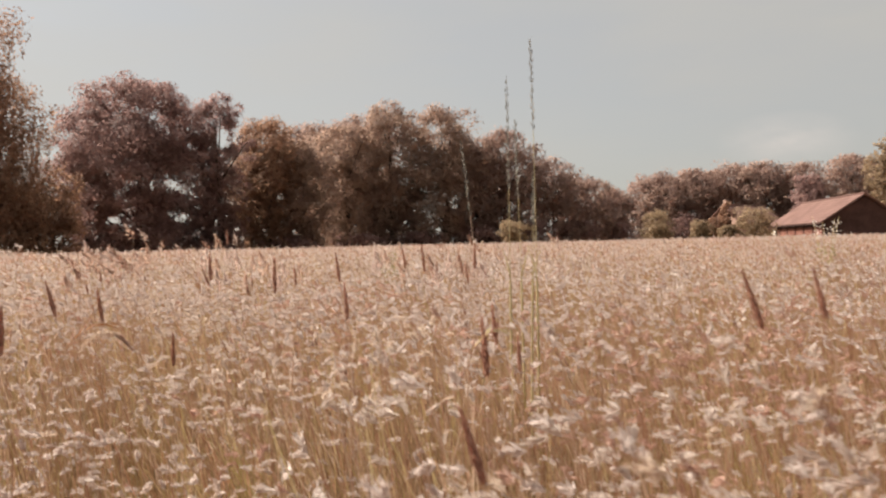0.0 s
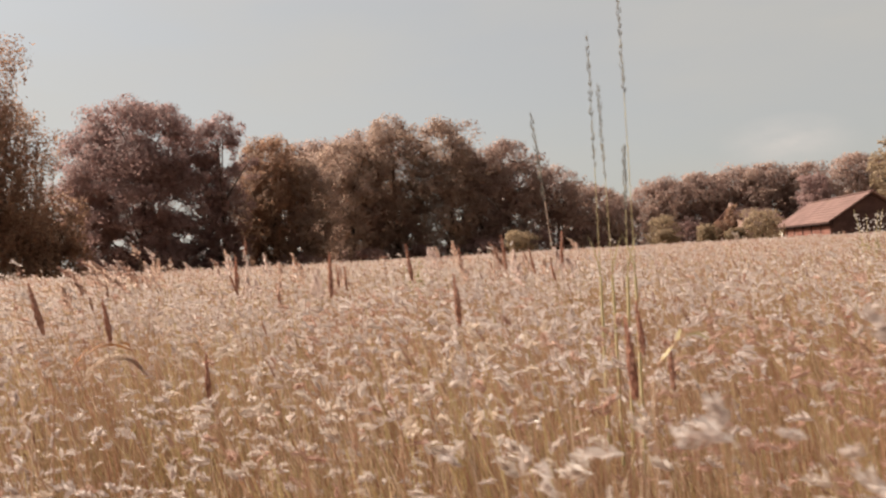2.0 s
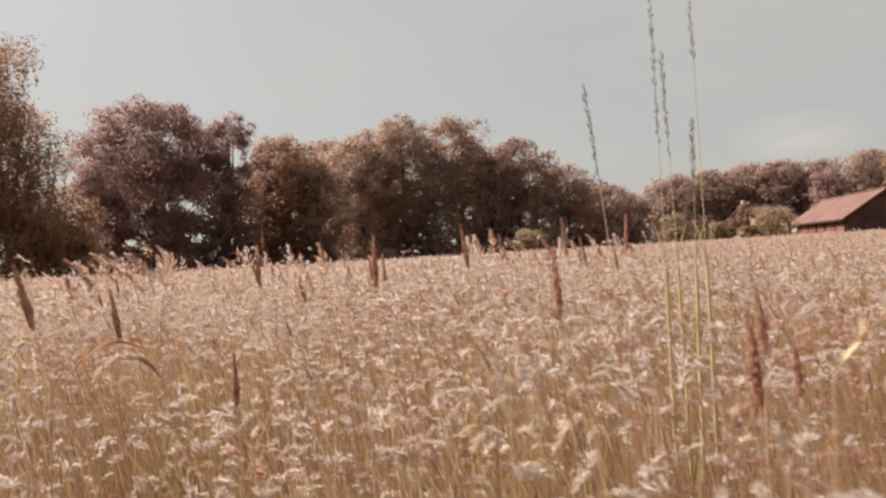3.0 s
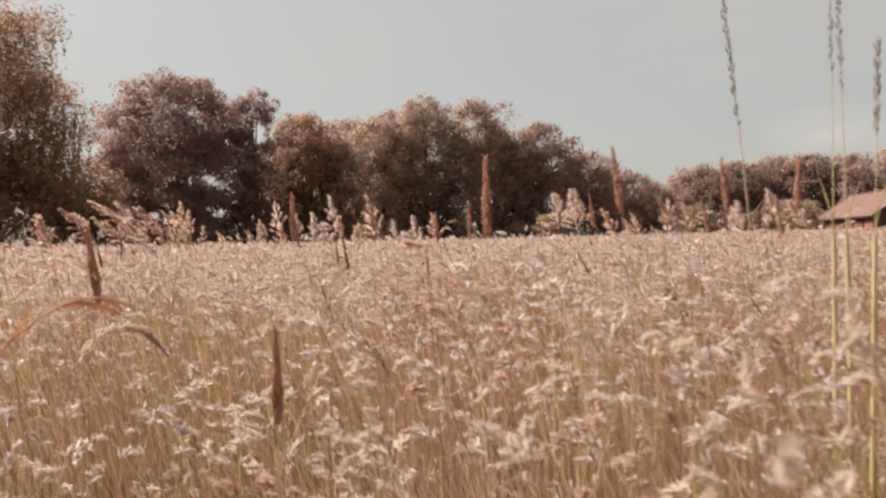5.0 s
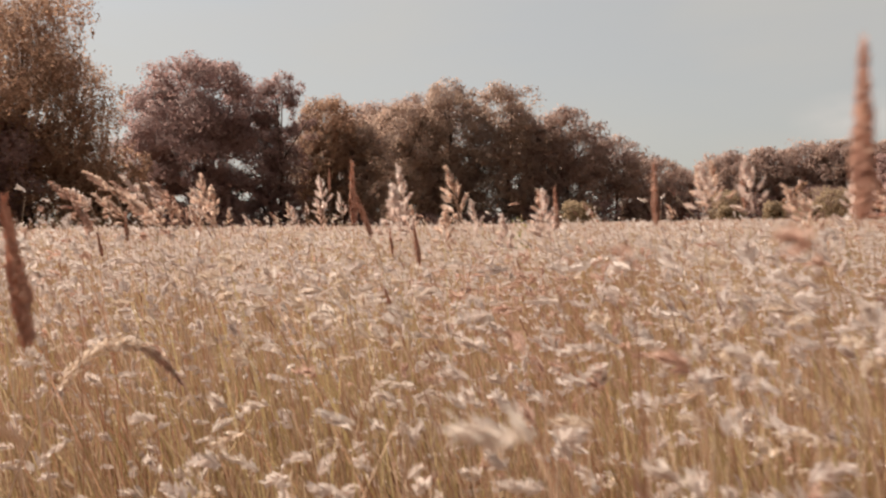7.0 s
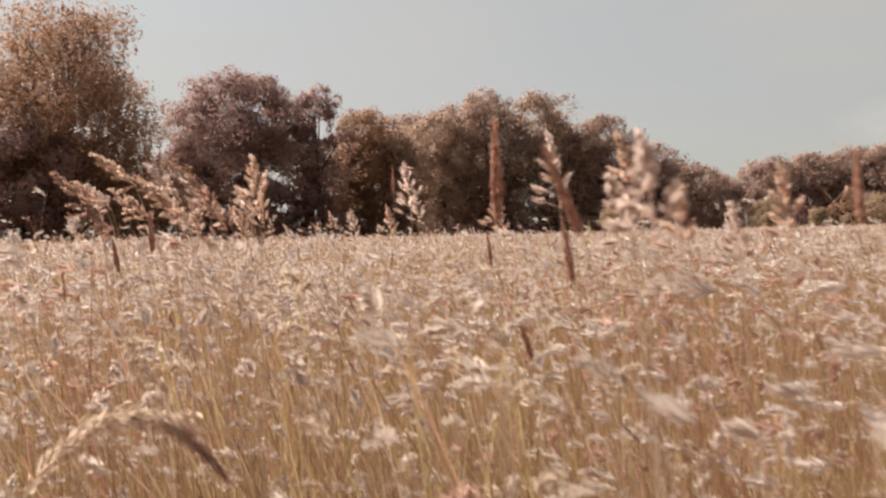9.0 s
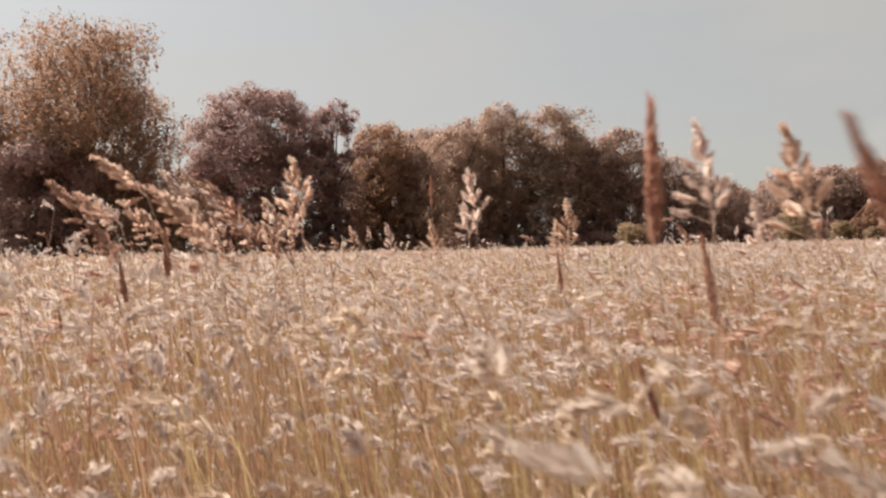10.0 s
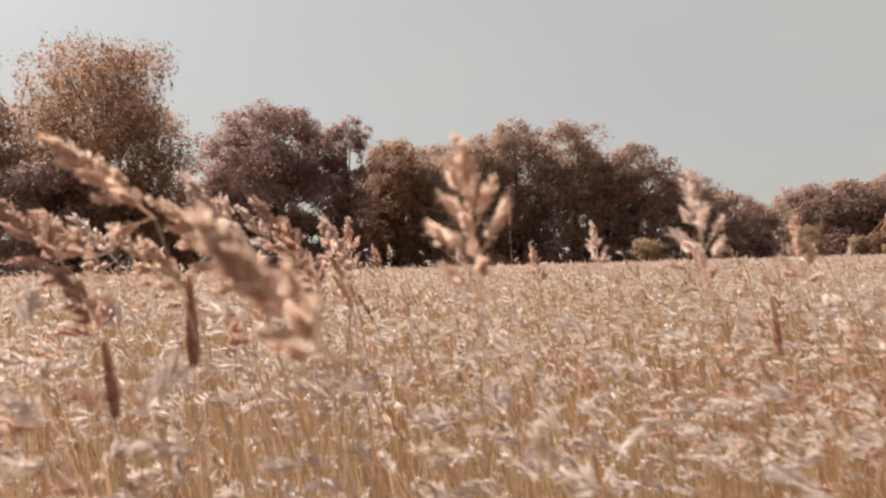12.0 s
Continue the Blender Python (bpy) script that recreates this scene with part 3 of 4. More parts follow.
def slips(soup, base, way, length, width, mat, r):
    """Tiny pointed husks, one triangle each."""
    n = len(base)
    a = unit(np.cross(way, r.normal(size=(n, 3)))) * (width * 0.5)[:, None]
    soup.add(np.stack([base - a, base + a, base + way * length[:, None]], 1), (np.arange(n) * 3)[:, None] + np.arange(3)[None], mat)


def panicles(soup, tip, axis, length, lobes, fuzz, mat, r, fat=1.0):
    """Soft seed heads: overlapping lobes round an axis, spreading below and close above, with fine husks standing off them."""
    m = len(tip)
    ph = r.uniform(0, 6.28, m)
    a = unit(np.cross(axis, np.array([0.2, 0.9, 0.3])))
    b = np.cross(axis, a)
    for i in range(lobes):
        u = (i + 0.15) / lobes
        w = ph + i * 2.4 + r.normal(size=m) * 0.3
        out = a * np.cos(w)[:, None] + b * np.sin(w)[:, None]
        way = unit(axis * (1.0 + 0.6 * u) + out * (0.52 - 0.32 * u) + WIND * 0.12 + r.normal(size=(m, 3)) * 0.13)
        ln = length * (0.50 - 0.16 * u) * r.uniform(0.75, 1.25, m)
        foot = tip + axis * (length * u * 0.75)[:, None] - np.array([0, 0, 1.0]) * (length * 0.22 * u * u)[:, None]
        for _ in range(2):
            husks(soup, foot, unit(way + r.normal(size=(m, 3)) * 0.12), ln, ln * 0.27 * fat, mat, r)
        for _ in range(max(1, fuzz // lobes)):
            v = r.uniform(0.05, 0.85, m)
            side = unit(np.cross(way, r.normal(size=(m, 3))))
            fl = length * r.uniform(0.10, 0.19, m)
            slips(soup, foot + way * (ln * v)[:, None] + side * (ln * 0.13 * fat)[:, None], unit(way + side * 0.75 + r.normal(size=(m, 3)) * 0.2), fl, fl * 0.5, mat, r)


def spikes(soup, tip, axis, length, n, mat, r, thick=0.05):
    """Dense narrow seed spikes: short husks pressed to the axis."""
    m = len(tip)
    a = unit(np.cross(axis, np.array([0.2, 0.9, 0.3])))
    b = np.cross(axis, a)
    for i in range(n):
        u = i / n
        w = i * 2.4 + r.uniform(0, 1, m)
        out = a * np.cos(w)[:, None] + b * np.sin(w)[:, None]
        ln = length * (max(0.12, min(0.3, 4.0 / n)) * (1.1 - 0.4 * u)) * r.uniform(0.8, 1.25, m)
        girth = (0.55 + 1.8 * u if u < 0.25 else 1.0 - 0.85 * ((u - 0.25) / 0.75) ** 1.3) * thick
        spindles(soup, tip + axis * (length * u * 0.9)[:, None] + out * (length * girth * 0.45)[:, None], unit(axis + out * 0.2 + r.normal(size=(m, 3)) * 0.06), ln, length * girth * 0.42 + 0.0004, mat)


CLUMPS = ((-1.25, 2.52, 0.17, 0.13), (-0.63, 2.14, 0.10, 0.07), (-1.02, 3.06, 0.16, 0.09), (-1.20, 2.95, 0.22, 0.06), (-0.05, 2.45, 0.22, 0.07), (-0.65, 2.38, 0.12, 0.06), (0.05, 1.95, 0.12, 0.07), (0.12, 1.05, 0.10, -0.34), (0.20, 1.14, 0.12, -0.40), (0.28, 1.30, 0.13, -0.48), (0.35, 1.46, 0.13, -0.48), (0.40, 1.60, 0.10, -0.38), (-1.03, 2.06, 0.10, -0.10), (-0.55, 1.76, 0.08, -0.2),
          (-0.92, 2.19, 0.09, -0.2), (-0.31, 1.30, 0.09, -0.2), (-0.62, 2.55, 0.07, -0.15))
GOLD = ((-0.98, 3.25, 0.36), (-0.70, 2.58, 0.22), (-0.15, 2.03, 0.20), (0.05, 1.50, 0.22), (-0.75, 2.30, 0.16), (-1.84, 3.14, 0.25), (-0.11, 2.95, 0.25), (-0.93, 2.47, 0.14))
RUSSET = ((0.50, 1.82, 0.34), (-0.34, 2.95, 0.30), (-0.46, 3.65, 0.40), (-0.38, 1.68, 0.20), (-1.45, 2.75, 0.28), (0.85, 1.62, 0.35), (0.14, 2.15, 0.20), (-0.38, 2.56, 0.18), (1.3, 2.4, 0.5))


def growth(x, y, spots, seed):
    """How much of one kind of grass grows at each place: in given spots and in soft patches all over."""
    g = 0.08 + 0.28 * patchy(x, y, 0.55, seed) + (0.20 if seed == 41 else 0.0) * np.clip((np.hypot(x, y) - 5) / 10, 0, 1)
    for cx, cy, cr in spots:
        g = g + 0.80 * np.exp(-((x - cx) ** 2 + (y - cy) ** 2) / (cr * cr))
    return np.clip(g, 0.04, 0.85)



def meadow_height(x, y, d):
    """How tall the grass stands: uneven, and trodden lower along the line that the camera takes."""
    h = 0.715 + 0.045 * patchy(x, y, 1.1, 3) + 0.02 * patchy(x, y, 4.0, 4)
    for cx, cy, cr, up in CLUMPS:
        h = h + up * np.exp(-((x - cx) ** 2 + (y - cy) ** 2) / (cr * cr))
    worn = np.where(y > 2.2, 0.35, 1.0)
    return h - 0.14 * worn * np.clip(1 - (d - 0.08) / 0.26, 0, 1) - 0.12 * np.clip(1 - d / 0.16, 0, 1)


r1 = np.random.default_rng(101)
sward, brown, blades = Soup(), Soup(), Soup()
ZONES = (  # stalks per m2, from, to, points of a stem, lobes, husks, length of head, stem width, rectangle
    (1180, 0.06, 0.70, 4, 8, 40, 0.034, 0.0018, (-2.6, 1.8, -0.6, 3.4)),
    (960, 0.70, 1.6, 4, 6, 24, 0.043, 0.0016, (-3.6, 2.8, -0.4, 4.4)),
    (560, 1.6, 3.2, 3, 4, 8, 0.052, 0.0018, (-6.0, 4.6, 0.3, 6.2)),
    (300, 3.2, 8.0, 3, 2, 4, 0.066, 0.003, (-12, 9.5, 0.8, 11)),
    (72, 8, 20, 2, 2, 2, 0.105, 0.006, (-30, 20, 2.0, 23)),
    (15, 20, 45, 2, 2, 2, 0.19, 0.012, (-62, 42, 4.0, 48)),
    (2.4, 45, 120, 2, 2, 2, 0.40, 0.030, (-120, 90, 8.0, 114)),
)
for per, near, far, k, n, fuzz, hl, sw, rect in ZONES:
    x, y, d = scatter(per, near, far, *rect, r1)
    thin = patchy(x, y, 2.2, 9) + r1.normal(size=len(x)) * 0.8 > -1.25
    thin &= (meadow_height(x, y, d) > 0.42) | (r1.uniform(size=len(x)) < 0.22)   # hollows in the sward
    x, y, d = x[thin], y[thin], d[thin]
    h = meadow_height(x, y, d) + r1.normal(size=len(x)) * 0.055
    h = h - (r1.uniform(size=len(x)) < (0.54 if near < 1.5 else 0.38)) * r1.uniform(0.03, 0.38 if near < 1.5 else 0.22, len(x))
    lean = r1.gamma(2.0, 0.07, len(x))
    is_spike = r1.uniform(size=len(x)) < (0.03 if near < 1.5 else 0.06 if near < 8 else 0.035)
    reach = np.clip((y - 1.2) / 1.2, 0.15, 1) * (r1.uniform(size=len(x)) < 0.16) * (d > 0.6)
    h = np.where(is_spike & (d > 0.5), h + 0.045, h) + reach * r1.uniform(0.03, 0.14, len(x))
    lean = lean + is_spike * r1.uniform(-0.05, 0.14 if near < 1.5 else 0.32, len(x))
    h = np.minimum(h, 0.86 if near < 1.5 else 1.0)
    L = stalks(x, y, h - hl * 0.6, lean, k, r1)
    clear = (path_gap(L[:, -1, 0], L[:, -1, 1]) > 0.13) | (L[:, -1, 2] < 0.62)
    x, y, d, L, is_spike = x[clear], y[clear], d[clear], L[clear], is_spike[clear]
    side = unit(np.concatenate([r1.normal(size=(len(x), 1)) + 1.2, r1.normal(size=(len(x), 1)) * 0.6, np.zeros((len(x), 1))], 1))
    taper = np.linspace(1.15, 0.7, k)[None] * sw * r1.uniform(0.8, 1.3, len(x))[:, None]
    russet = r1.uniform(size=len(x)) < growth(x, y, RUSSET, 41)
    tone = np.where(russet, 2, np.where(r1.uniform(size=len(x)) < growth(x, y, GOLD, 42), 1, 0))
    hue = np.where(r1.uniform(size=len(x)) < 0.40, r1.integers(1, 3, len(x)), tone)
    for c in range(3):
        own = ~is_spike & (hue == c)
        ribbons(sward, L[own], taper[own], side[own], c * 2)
    ribbons(brown, L[is_spike], taper[is_spike], side[is_spike], 0)
    tip, axis = L[:, -1], unit(L[:, -1] - L[:, -2] + WIND * 0.04)
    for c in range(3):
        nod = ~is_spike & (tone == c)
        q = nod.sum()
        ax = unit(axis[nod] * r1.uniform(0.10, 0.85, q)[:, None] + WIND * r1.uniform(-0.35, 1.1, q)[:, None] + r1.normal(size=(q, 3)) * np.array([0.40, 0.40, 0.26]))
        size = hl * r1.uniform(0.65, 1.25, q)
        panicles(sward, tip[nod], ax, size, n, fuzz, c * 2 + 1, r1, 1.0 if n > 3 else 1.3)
    spikes(brown, tip[is_spike], axis[is_spike], hl * r1.uniform(0.7, 1.1 if near < 1.5 else 1.4, is_spike.sum()), (26, 15, 9, 6, 5, 4, 3)[len(ZONES) - 1 - [z[1] for z in ZONES][::-1].index(near)], 1, r1, 0.036 if n > 4 else 0.05 if n > 2 else 0.075)
    # leaf blades between the stems
    if near < 8:
        m = int(len(x) * 0.8)
        i = r1.integers(0, len(x), m)
        bx, by = x[i] + r1.normal(size=m) * 0.03, y[i] + r1.normal(size=m) * 0.03
        bh = (meadow_height(bx, by, d[i]) - 0.10) * r1.uniform(0.45, 1.0 if near < 0.7 else 0.85, m)
        B = stalks(bx, by, bh, r1.gamma(2.0, 0.09, m), 4, r1)
        B[:, :, :2] += (r1.normal(size=(m, 1, 2)) * 0.10) * (np.linspace(0, 1, 4) ** 2)[None, :, None]
        bs = unit(np.concatenate([r1.normal(size=(m, 2)), np.zeros((m, 1))], 1))
        ribbons(blades, B, np.array([1.0, 0.95, 0.7, 0.08])[None] * (sw * 2.4) * r1.uniform(0.6, 1.4, m)[:, None], bs, 0)
# thinner growth behind and beside the camera
for nb, reach_, size_, hl_, sw_, hn_ in ((3600, 5.0, 1.0, 0.10, 0.006, 10), (5200, 16.0, 1.0, 0.17, 0.012, 8)):
    bx, by = r1.uniform(-reach_, reach_, nb), r1.uniform(-reach_, reach_ * 0.6, nb)
    ba = np.degrees(np.arctan2(bx + 0.45, by + 1.3))
    ok = ((ba < -56) | (ba > 46)) & (path_gap(bx, by) > 0.3)
    bx, by = bx[ok], by[ok]
    bh = 0.66 + r1.normal(size=len(bx)) * 0.06
    L = stalks(bx, by, bh, r1.gamma(2.2, 0.085, len(bx)), 3, r1)
    ribbons(sward, L, np.full((len(bx), 3), sw_), unit(r1.normal(size=(len(bx), 3)) * np.array([1, 1, 0])), 0)
    panicles(sward, L[:, -1], unit(L[:, -1] - L[:, -2] + r1.normal(size=(len(bx), 3)) * 0.3), np.full(len(bx), hl_), 3, hn_ // 2, 1, r1, 1.25)
    B = stalks(bx + r1.normal(size=len(bx)) * 0.08, by + r1.normal(size=len(bx)) * 0.08, bh * r1.uniform(0.5, 0.9, len(bx)), r1.gamma(2.0, 0.15, len(bx)), 4, r1)
    ribbons(blades, B, np.array([1.0, 0.95, 0.7, 0.08])[None] * sw_ * 2.2 * np.ones((len(bx), 1)), unit(r1.normal(size=(len(bx), 3)) * np.array([1, 1, 0])), 0)
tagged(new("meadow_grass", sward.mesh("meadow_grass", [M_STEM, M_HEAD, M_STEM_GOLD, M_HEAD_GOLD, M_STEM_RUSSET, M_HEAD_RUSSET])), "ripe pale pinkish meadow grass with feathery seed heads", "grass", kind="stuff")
tagged(new("brown_grass", brown.mesh("brown_grass", [M_STEM, M_SPIKE_RIPE])), "red-brown narrow seed spikes among the meadow grass", "grass", kind="stuff")
tagged(new("grass_blades", blades.mesh("grass_blades", [M_BLADE])), "dry ochre leaf blades between the grass stems", "grass", kind="stuff")


# ---- single stalks that stand out ----
TALL = "tall single grass stalks"


def stalk(name, x, y, top, head, length, lean, label, seed, stem_mat=None, head_mat=None, width=0.0012, sway=0.0, thick=0.060, tilt=0.10):
    """One grass stalk whose tip ends at height top over the place (x, y); lean: how far the foot stands to windward."""
    r = np.random.default_rng(seed)
    z0 = float(ground_z(x, y))
    t = thing(name, x + lean, y + 0.02, z0, label, "grass stalk", TALL)
    s = np.linspace(0, 1, 9)
    total = top - z0
    neck = total - length * 0.85
    line = np.stack([-lean * s ** 2.2 * neck / total, sway * s ** 2, s * neck], -1)
    axis = unit(np.array([[-lean * 2.2 / total, 2 * sway, 1.0]]))
    ax = unit(axis + WIND * tilt)
    if head == "panicle":
        end = np.array([-lean, 0.0, total]) - ax[0] * length * 0.95
        line = np.stack([end[0] * s ** 2.2, end[1] * s ** 2, s * end[2]], -1)
    stem = Soup()
    tubes(stem, line[None], np.linspace(width * 0.62, width * 0.4, 9)[None], 0, 5)
    part("stem", stem, [stem_mat or M_PALESTEM], t, smooth=True)
    if stem_mat:   # a leaf sheath round the lower stem, with a short upright blade
        sh, bl = Soup(), Soup()
        q = np.linspace(0.35, 0.80, 6) * 1.05 / total
        low = np.stack([np.interp(q, s * neck / total, line[:, i]) for i in range(3)], -1)
        tubes(sh, low[None], np.linspace(0.0050, 0.0036, 6)[None], 0, 6)
        part("leaf_sheath", sh, [stem_mat], t, smooth=True)
        g = np.linspace(0, 1, 6)
        away = r.choice([-1.0, 1.0])
        ribbons(bl, (low[-1] + np.stack([away * 0.030 * g ** 1.6, 0 * g, 0.11 * g], -1))[None], (0.0055 * np.sin(np.pi * (0.25 + 0.74 * g)))[None], unit(np.array([[0.8, 0.5, 0.0]])), 0)
        part("leaf_blade", bl, [stem_mat], t)
    hd, tip = Soup(), line[None, -1]
    if head == "spike":
        spikes(hd, tip, axis, np.array([length]), 90, 0, r, thick)
        mat = head_mat or M_SPIKE
    elif head == "oat":
        mat = head_mat or M_GREYSPIKE
        for i in range(34):
            u = (i / 34) ** 0.9 + r.normal() * 0.012
            w = i * 2.6 + r.normal() * 0.3
            out = np.array([[math.cos(w), math.sin(w) * 0.6, 0.0]])
            spindles(hd, tip + axis * length * u * 0.95 + out * 0.002, unit(axis * 1.0 + out * 0.22 + WIND * 0.05), np.array([0.019 * r.uniform(0.6, 1.3)]), np.array([0.0021]), 0)
        tubes(hd, np.stack([tip, tip + axis * length * 0.5, tip + axis * length], 1), np.array([[0.0009, 0.0007, 0.0003]]), 0, 4)
    else:
        mat = head_mat or M_PLUME
        tubes(hd, np.stack([tip, tip + ax * length * 0.5, tip + ax * length * 0.95], 1), np.array([[0.0008, 0.0006, 0.0003]]), 0, 4)
        n = 17
        a = unit(np.cross(ax, np.array([0.2, 0.9, 0.3])))
        for i in range(n):
            u = (i + 0.2) / n
            w = i * 2.4 + r.normal() * 0.3
            out = a * math.cos(w) + np.cross(ax, a) * math.sin(w)
            way = unit(ax * (0.50 + 1.3 * u) + out * (1.0 - 0.62 * u) * (1 - 0.4 * tilt) + WIND * 0.12 + np.array([0, 0, r.normal() * 0.12]))
            arm = length * (0.24 - 0.20 * tilt) * max(0.0, 1 - 1.15 * u) * r.uniform(0.5, 1.2)
            tuft = length * (0.23 - 0.10 * u) * r.uniform(0.75, 1.25)
            foot = tip + ax * length * u * 0.88
            if arm > 0.002:
                tubes(hd, np.stack([foot, foot + way * (arm + tuft * 0.3)], 1), np.array([[0.0004, 0.0003]]), 0, 3)
            m = 44
            v = r.beta(1.4, 1.5, m)
            c = foot + way * (arm + tuft * v)[:, None] + unit(r.normal(size=(m, 3))) * (tuft * 0.24 * (1 - 0.7 * v) * r.uniform(0.3, 1, m))[:, None]
            sp = r.uniform(0.0032, 0.0058, m) * max(1.0, length / 0.11)
            husks(hd, c, unit(way + r.normal(size=(m, 3)) * 0.32), sp, sp * 0.42, 0, r)
            husks(hd, np.repeat(foot + way * arm, 3, 0), unit(np.repeat(way, 3, 0) + r.normal(size=(3, 3)) * 0.1), np.full(3, tuft * 1.05), np.full(3, tuft * 0.36), 0, r)
    part("seed_head", hd, [mat], t)
    return t


GREEN = dict(stem_mat=M_GREENSTEM, width=0.0024)
stalk("tall_grass", 0.195, 2.10, 1.40, "oat", 0.34, 0.008, "tall thin green-yellow grass stalk rising above the meadow", 201, **GREEN)
stalk("tall_grass", 0.262, 2.05, 1.51, "oat", 0.27, 0.015, "tallest thin green-yellow grass stalk above the meadow", 202, **GREEN)
stalk("tall_grass", 0.075, 2.21, 1.245, "oat", 0.24, 0.065, "tall thin grass stalk leaning with the wind", 203, width=0.003)
stalk("tall_grass", 0.225, 2.13, 1.29, "oat", 0.24, 0.02, "thin green-yellow grass stalk beside taller ones", 204, **GREEN)
stalk("tall_grass", 0.270, 2.10, 1.14, "oat", 0.16, -0.01, "thin green-yellow grass stalk beside taller ones", 205, **GREEN)
stalk("tall_grass", -1.126, 3.70, 1.03, "spike", 0.09, 0.01, "lone thin grass stalk with a narrow head", 206)
SPIKES = ((-0.380, 1.585, 0.912, 0.085, 0.005), (-0.244, 1.635, 0.926, 0.075, 0.02), (-0.790, 1.620, 0.850, 0.09, 0.06), (-0.720, 2.437, 0.738, 0.06, 0.03),
          (-0.741, 2.248, 0.922, 0.10, 0.01), (-0.690, 2.060, 0.882, 0.065, 0.11), (-0.400, 1.905, 0.890, 0.06, 0.02), (-0.052, 1.880, 0.940, 0.08, 0.01),
          (0.088, 1.980, 0.945, 0.08, 0.01), (0.060, 2.319, 0.915, 0.08, 0.01), (-0.136, 2.477, 0.930, 0.08, 0.03), (0.447, 1.005, 0.905, 0.10, 0.09),
          (0.570, 1.056, 0.905, 0.09, 0.10), (0.026, 0.619, 0.800, 0.08, 0.07), (-0.560, 0.880, 0.870, 0.07, 0.01), (-0.660, 1.180, 0.890, 0.07, 0.03),
          (-0.165, 1.189, 0.880, 0.07, 0.01), (-0.672, 2.423, 0.842, 0.08, 0.01), (-1.230, 2.540, 0.860, 0.06, 0.02), (-1.270, 2.520, 0.825, 0.05, 0.03),
          (-0.792, 2.931, 0.830, 0.07, 0.06), (-0.521, 1.351, 0.777, 0.07, 0.005), (-0.463, 2.204, 0.885, 0.06, 0.01), (0.067, 1.990, 0.890, 0.06, 0.02), (0.079, 1.352, 0.800, 0.13, 0.03), (0.100, 1.375, 0.825, 0.09, 0.0), (0.150, 1.400, 0.760, 0.08, 0.04))
for i, (x, y, z, ln, le) in enumerate(SPIKES):
    stalk("spike_grass", x, y, z, "spike", ln, le + (0.0, 0.05, 0.02, 0.08, -0.02, 0.04)[(i * 5) % 6] * (i not in (0, 2, 4, 21)), "grass stalk with a dense red-brown seed spike", 230 + i, thick=0.075 if i in (18, 19) else 0.060)
PANICLES = ((-0.693, 2.361, 0.930, 0.08, 0.02), (-0.621, 2.393, 0.932, 0.10, 0.05), (-1.30, 3.00, 0.925, 0.08, 0.04),
            (-1.055, 2.470, 0.930, 0.08, 0.01), (-0.910, 2.720, 0.942, 0.09, 0.01), (-0.780, 2.900, 0.912, 0.08, -0.03), (-1.254, 2.450, 0.935, 0.07, 0.22),
            (-1.390, 2.560, 0.925, 0.09, 0.18), (-0.650, 2.020, 0.882, 0.06, 0.01), (-0.157, 2.583, 0.955, 0.09, 0.01), (0.020, 2.439, 0.920, 0.09, -0.04),
            (-0.208, 2.490, 0.935, 0.07, 0.02), (-1.110, 2.330, 0.885, 0.06, 0.16), (-1.060, 3.301, 0.900, 0.09, 0.01), (-1.220, 3.572, 0.905, 0.10, 0.03),
            (-1.442, 3.063, 0.915, 0.09, 0.06), (-0.969, 3.160, 0.926, 0.07, 0.01), (-1.288, 2.634, 0.940, 0.08, 0.16), (-1.215, 2.480, 0.905, 0.07, 0.20),
            (-1.307, 2.793, 0.940, 0.09, 0.14), (-1.312, 3.008, 0.935, 0.08, 0.07), (-1.339, 3.210, 0.945, 0.10, -0.02), (-0.658, 2.120, 0.868, 0.05, 0.06),
            (-0.604, 2.156, 0.862, 0.05, -0.03), (-0.534, 2.290, 0.854, 0.06, 0.03), (-1.000, 1.860, 0.878, 0.06, 0.06), (-0.022, 1.921, 0.888, 0.07, 0.03),
            (-0.052, 2.459, 0.890, 0.08, 0.05), (-0.590, 2.596, 0.888, 0.07, 0.03), (-0.796, 3.342, 0.900, 0.09, 0.02),
            (-0.213, 2.237, 0.930, 0.08, 0.02), (-0.052, 2.251, 0.918, 0.08, 0.10), (0.089, 2.091, 0.915, 0.075, 0.05), (0.105, 2.050, 0.895, 0.06, 0.12),
            (-0.228, 2.391, 0.935, 0.08, 0.01), (0.072, 2.208, 0.893, 0.06, 0.04), (-0.147, 2.276, 0.893, 0.07, 0.09), (0.049, 2.429, 0.910, 0.07, 0.04),
            (-0.490, 2.023, 0.874, 0.055, 0.02), (-0.478, 2.332, 0.889, 0.07, 0.01),
            (-1.385, 2.605, 0.913, 0.06, 0.20), (-1.441, 2.714, 0.918, 0.06, 0.17), (-1.356, 2.651, 0.904, 0.06, 0.15), (-1.403, 2.800, 0.940, 0.08, 0.18),
            (-1.326, 2.729, 0.910, 0.07, 0.12), (-1.384, 2.925, 0.942, 0.08, 0.15), (-1.287, 2.805, 0.905, 0.07, 0.13), (-1.309, 2.905, 0.900, 0.07, 0.10),
            (-1.295, 2.596, 0.890, 0.06, 0.14), (-1.262, 2.650, 0.888, 0.06, 0.12), (-1.256, 2.873, 0.884, 0.06, 0.08), (-1.340, 2.560, 0.872, 0.05, 0.16))
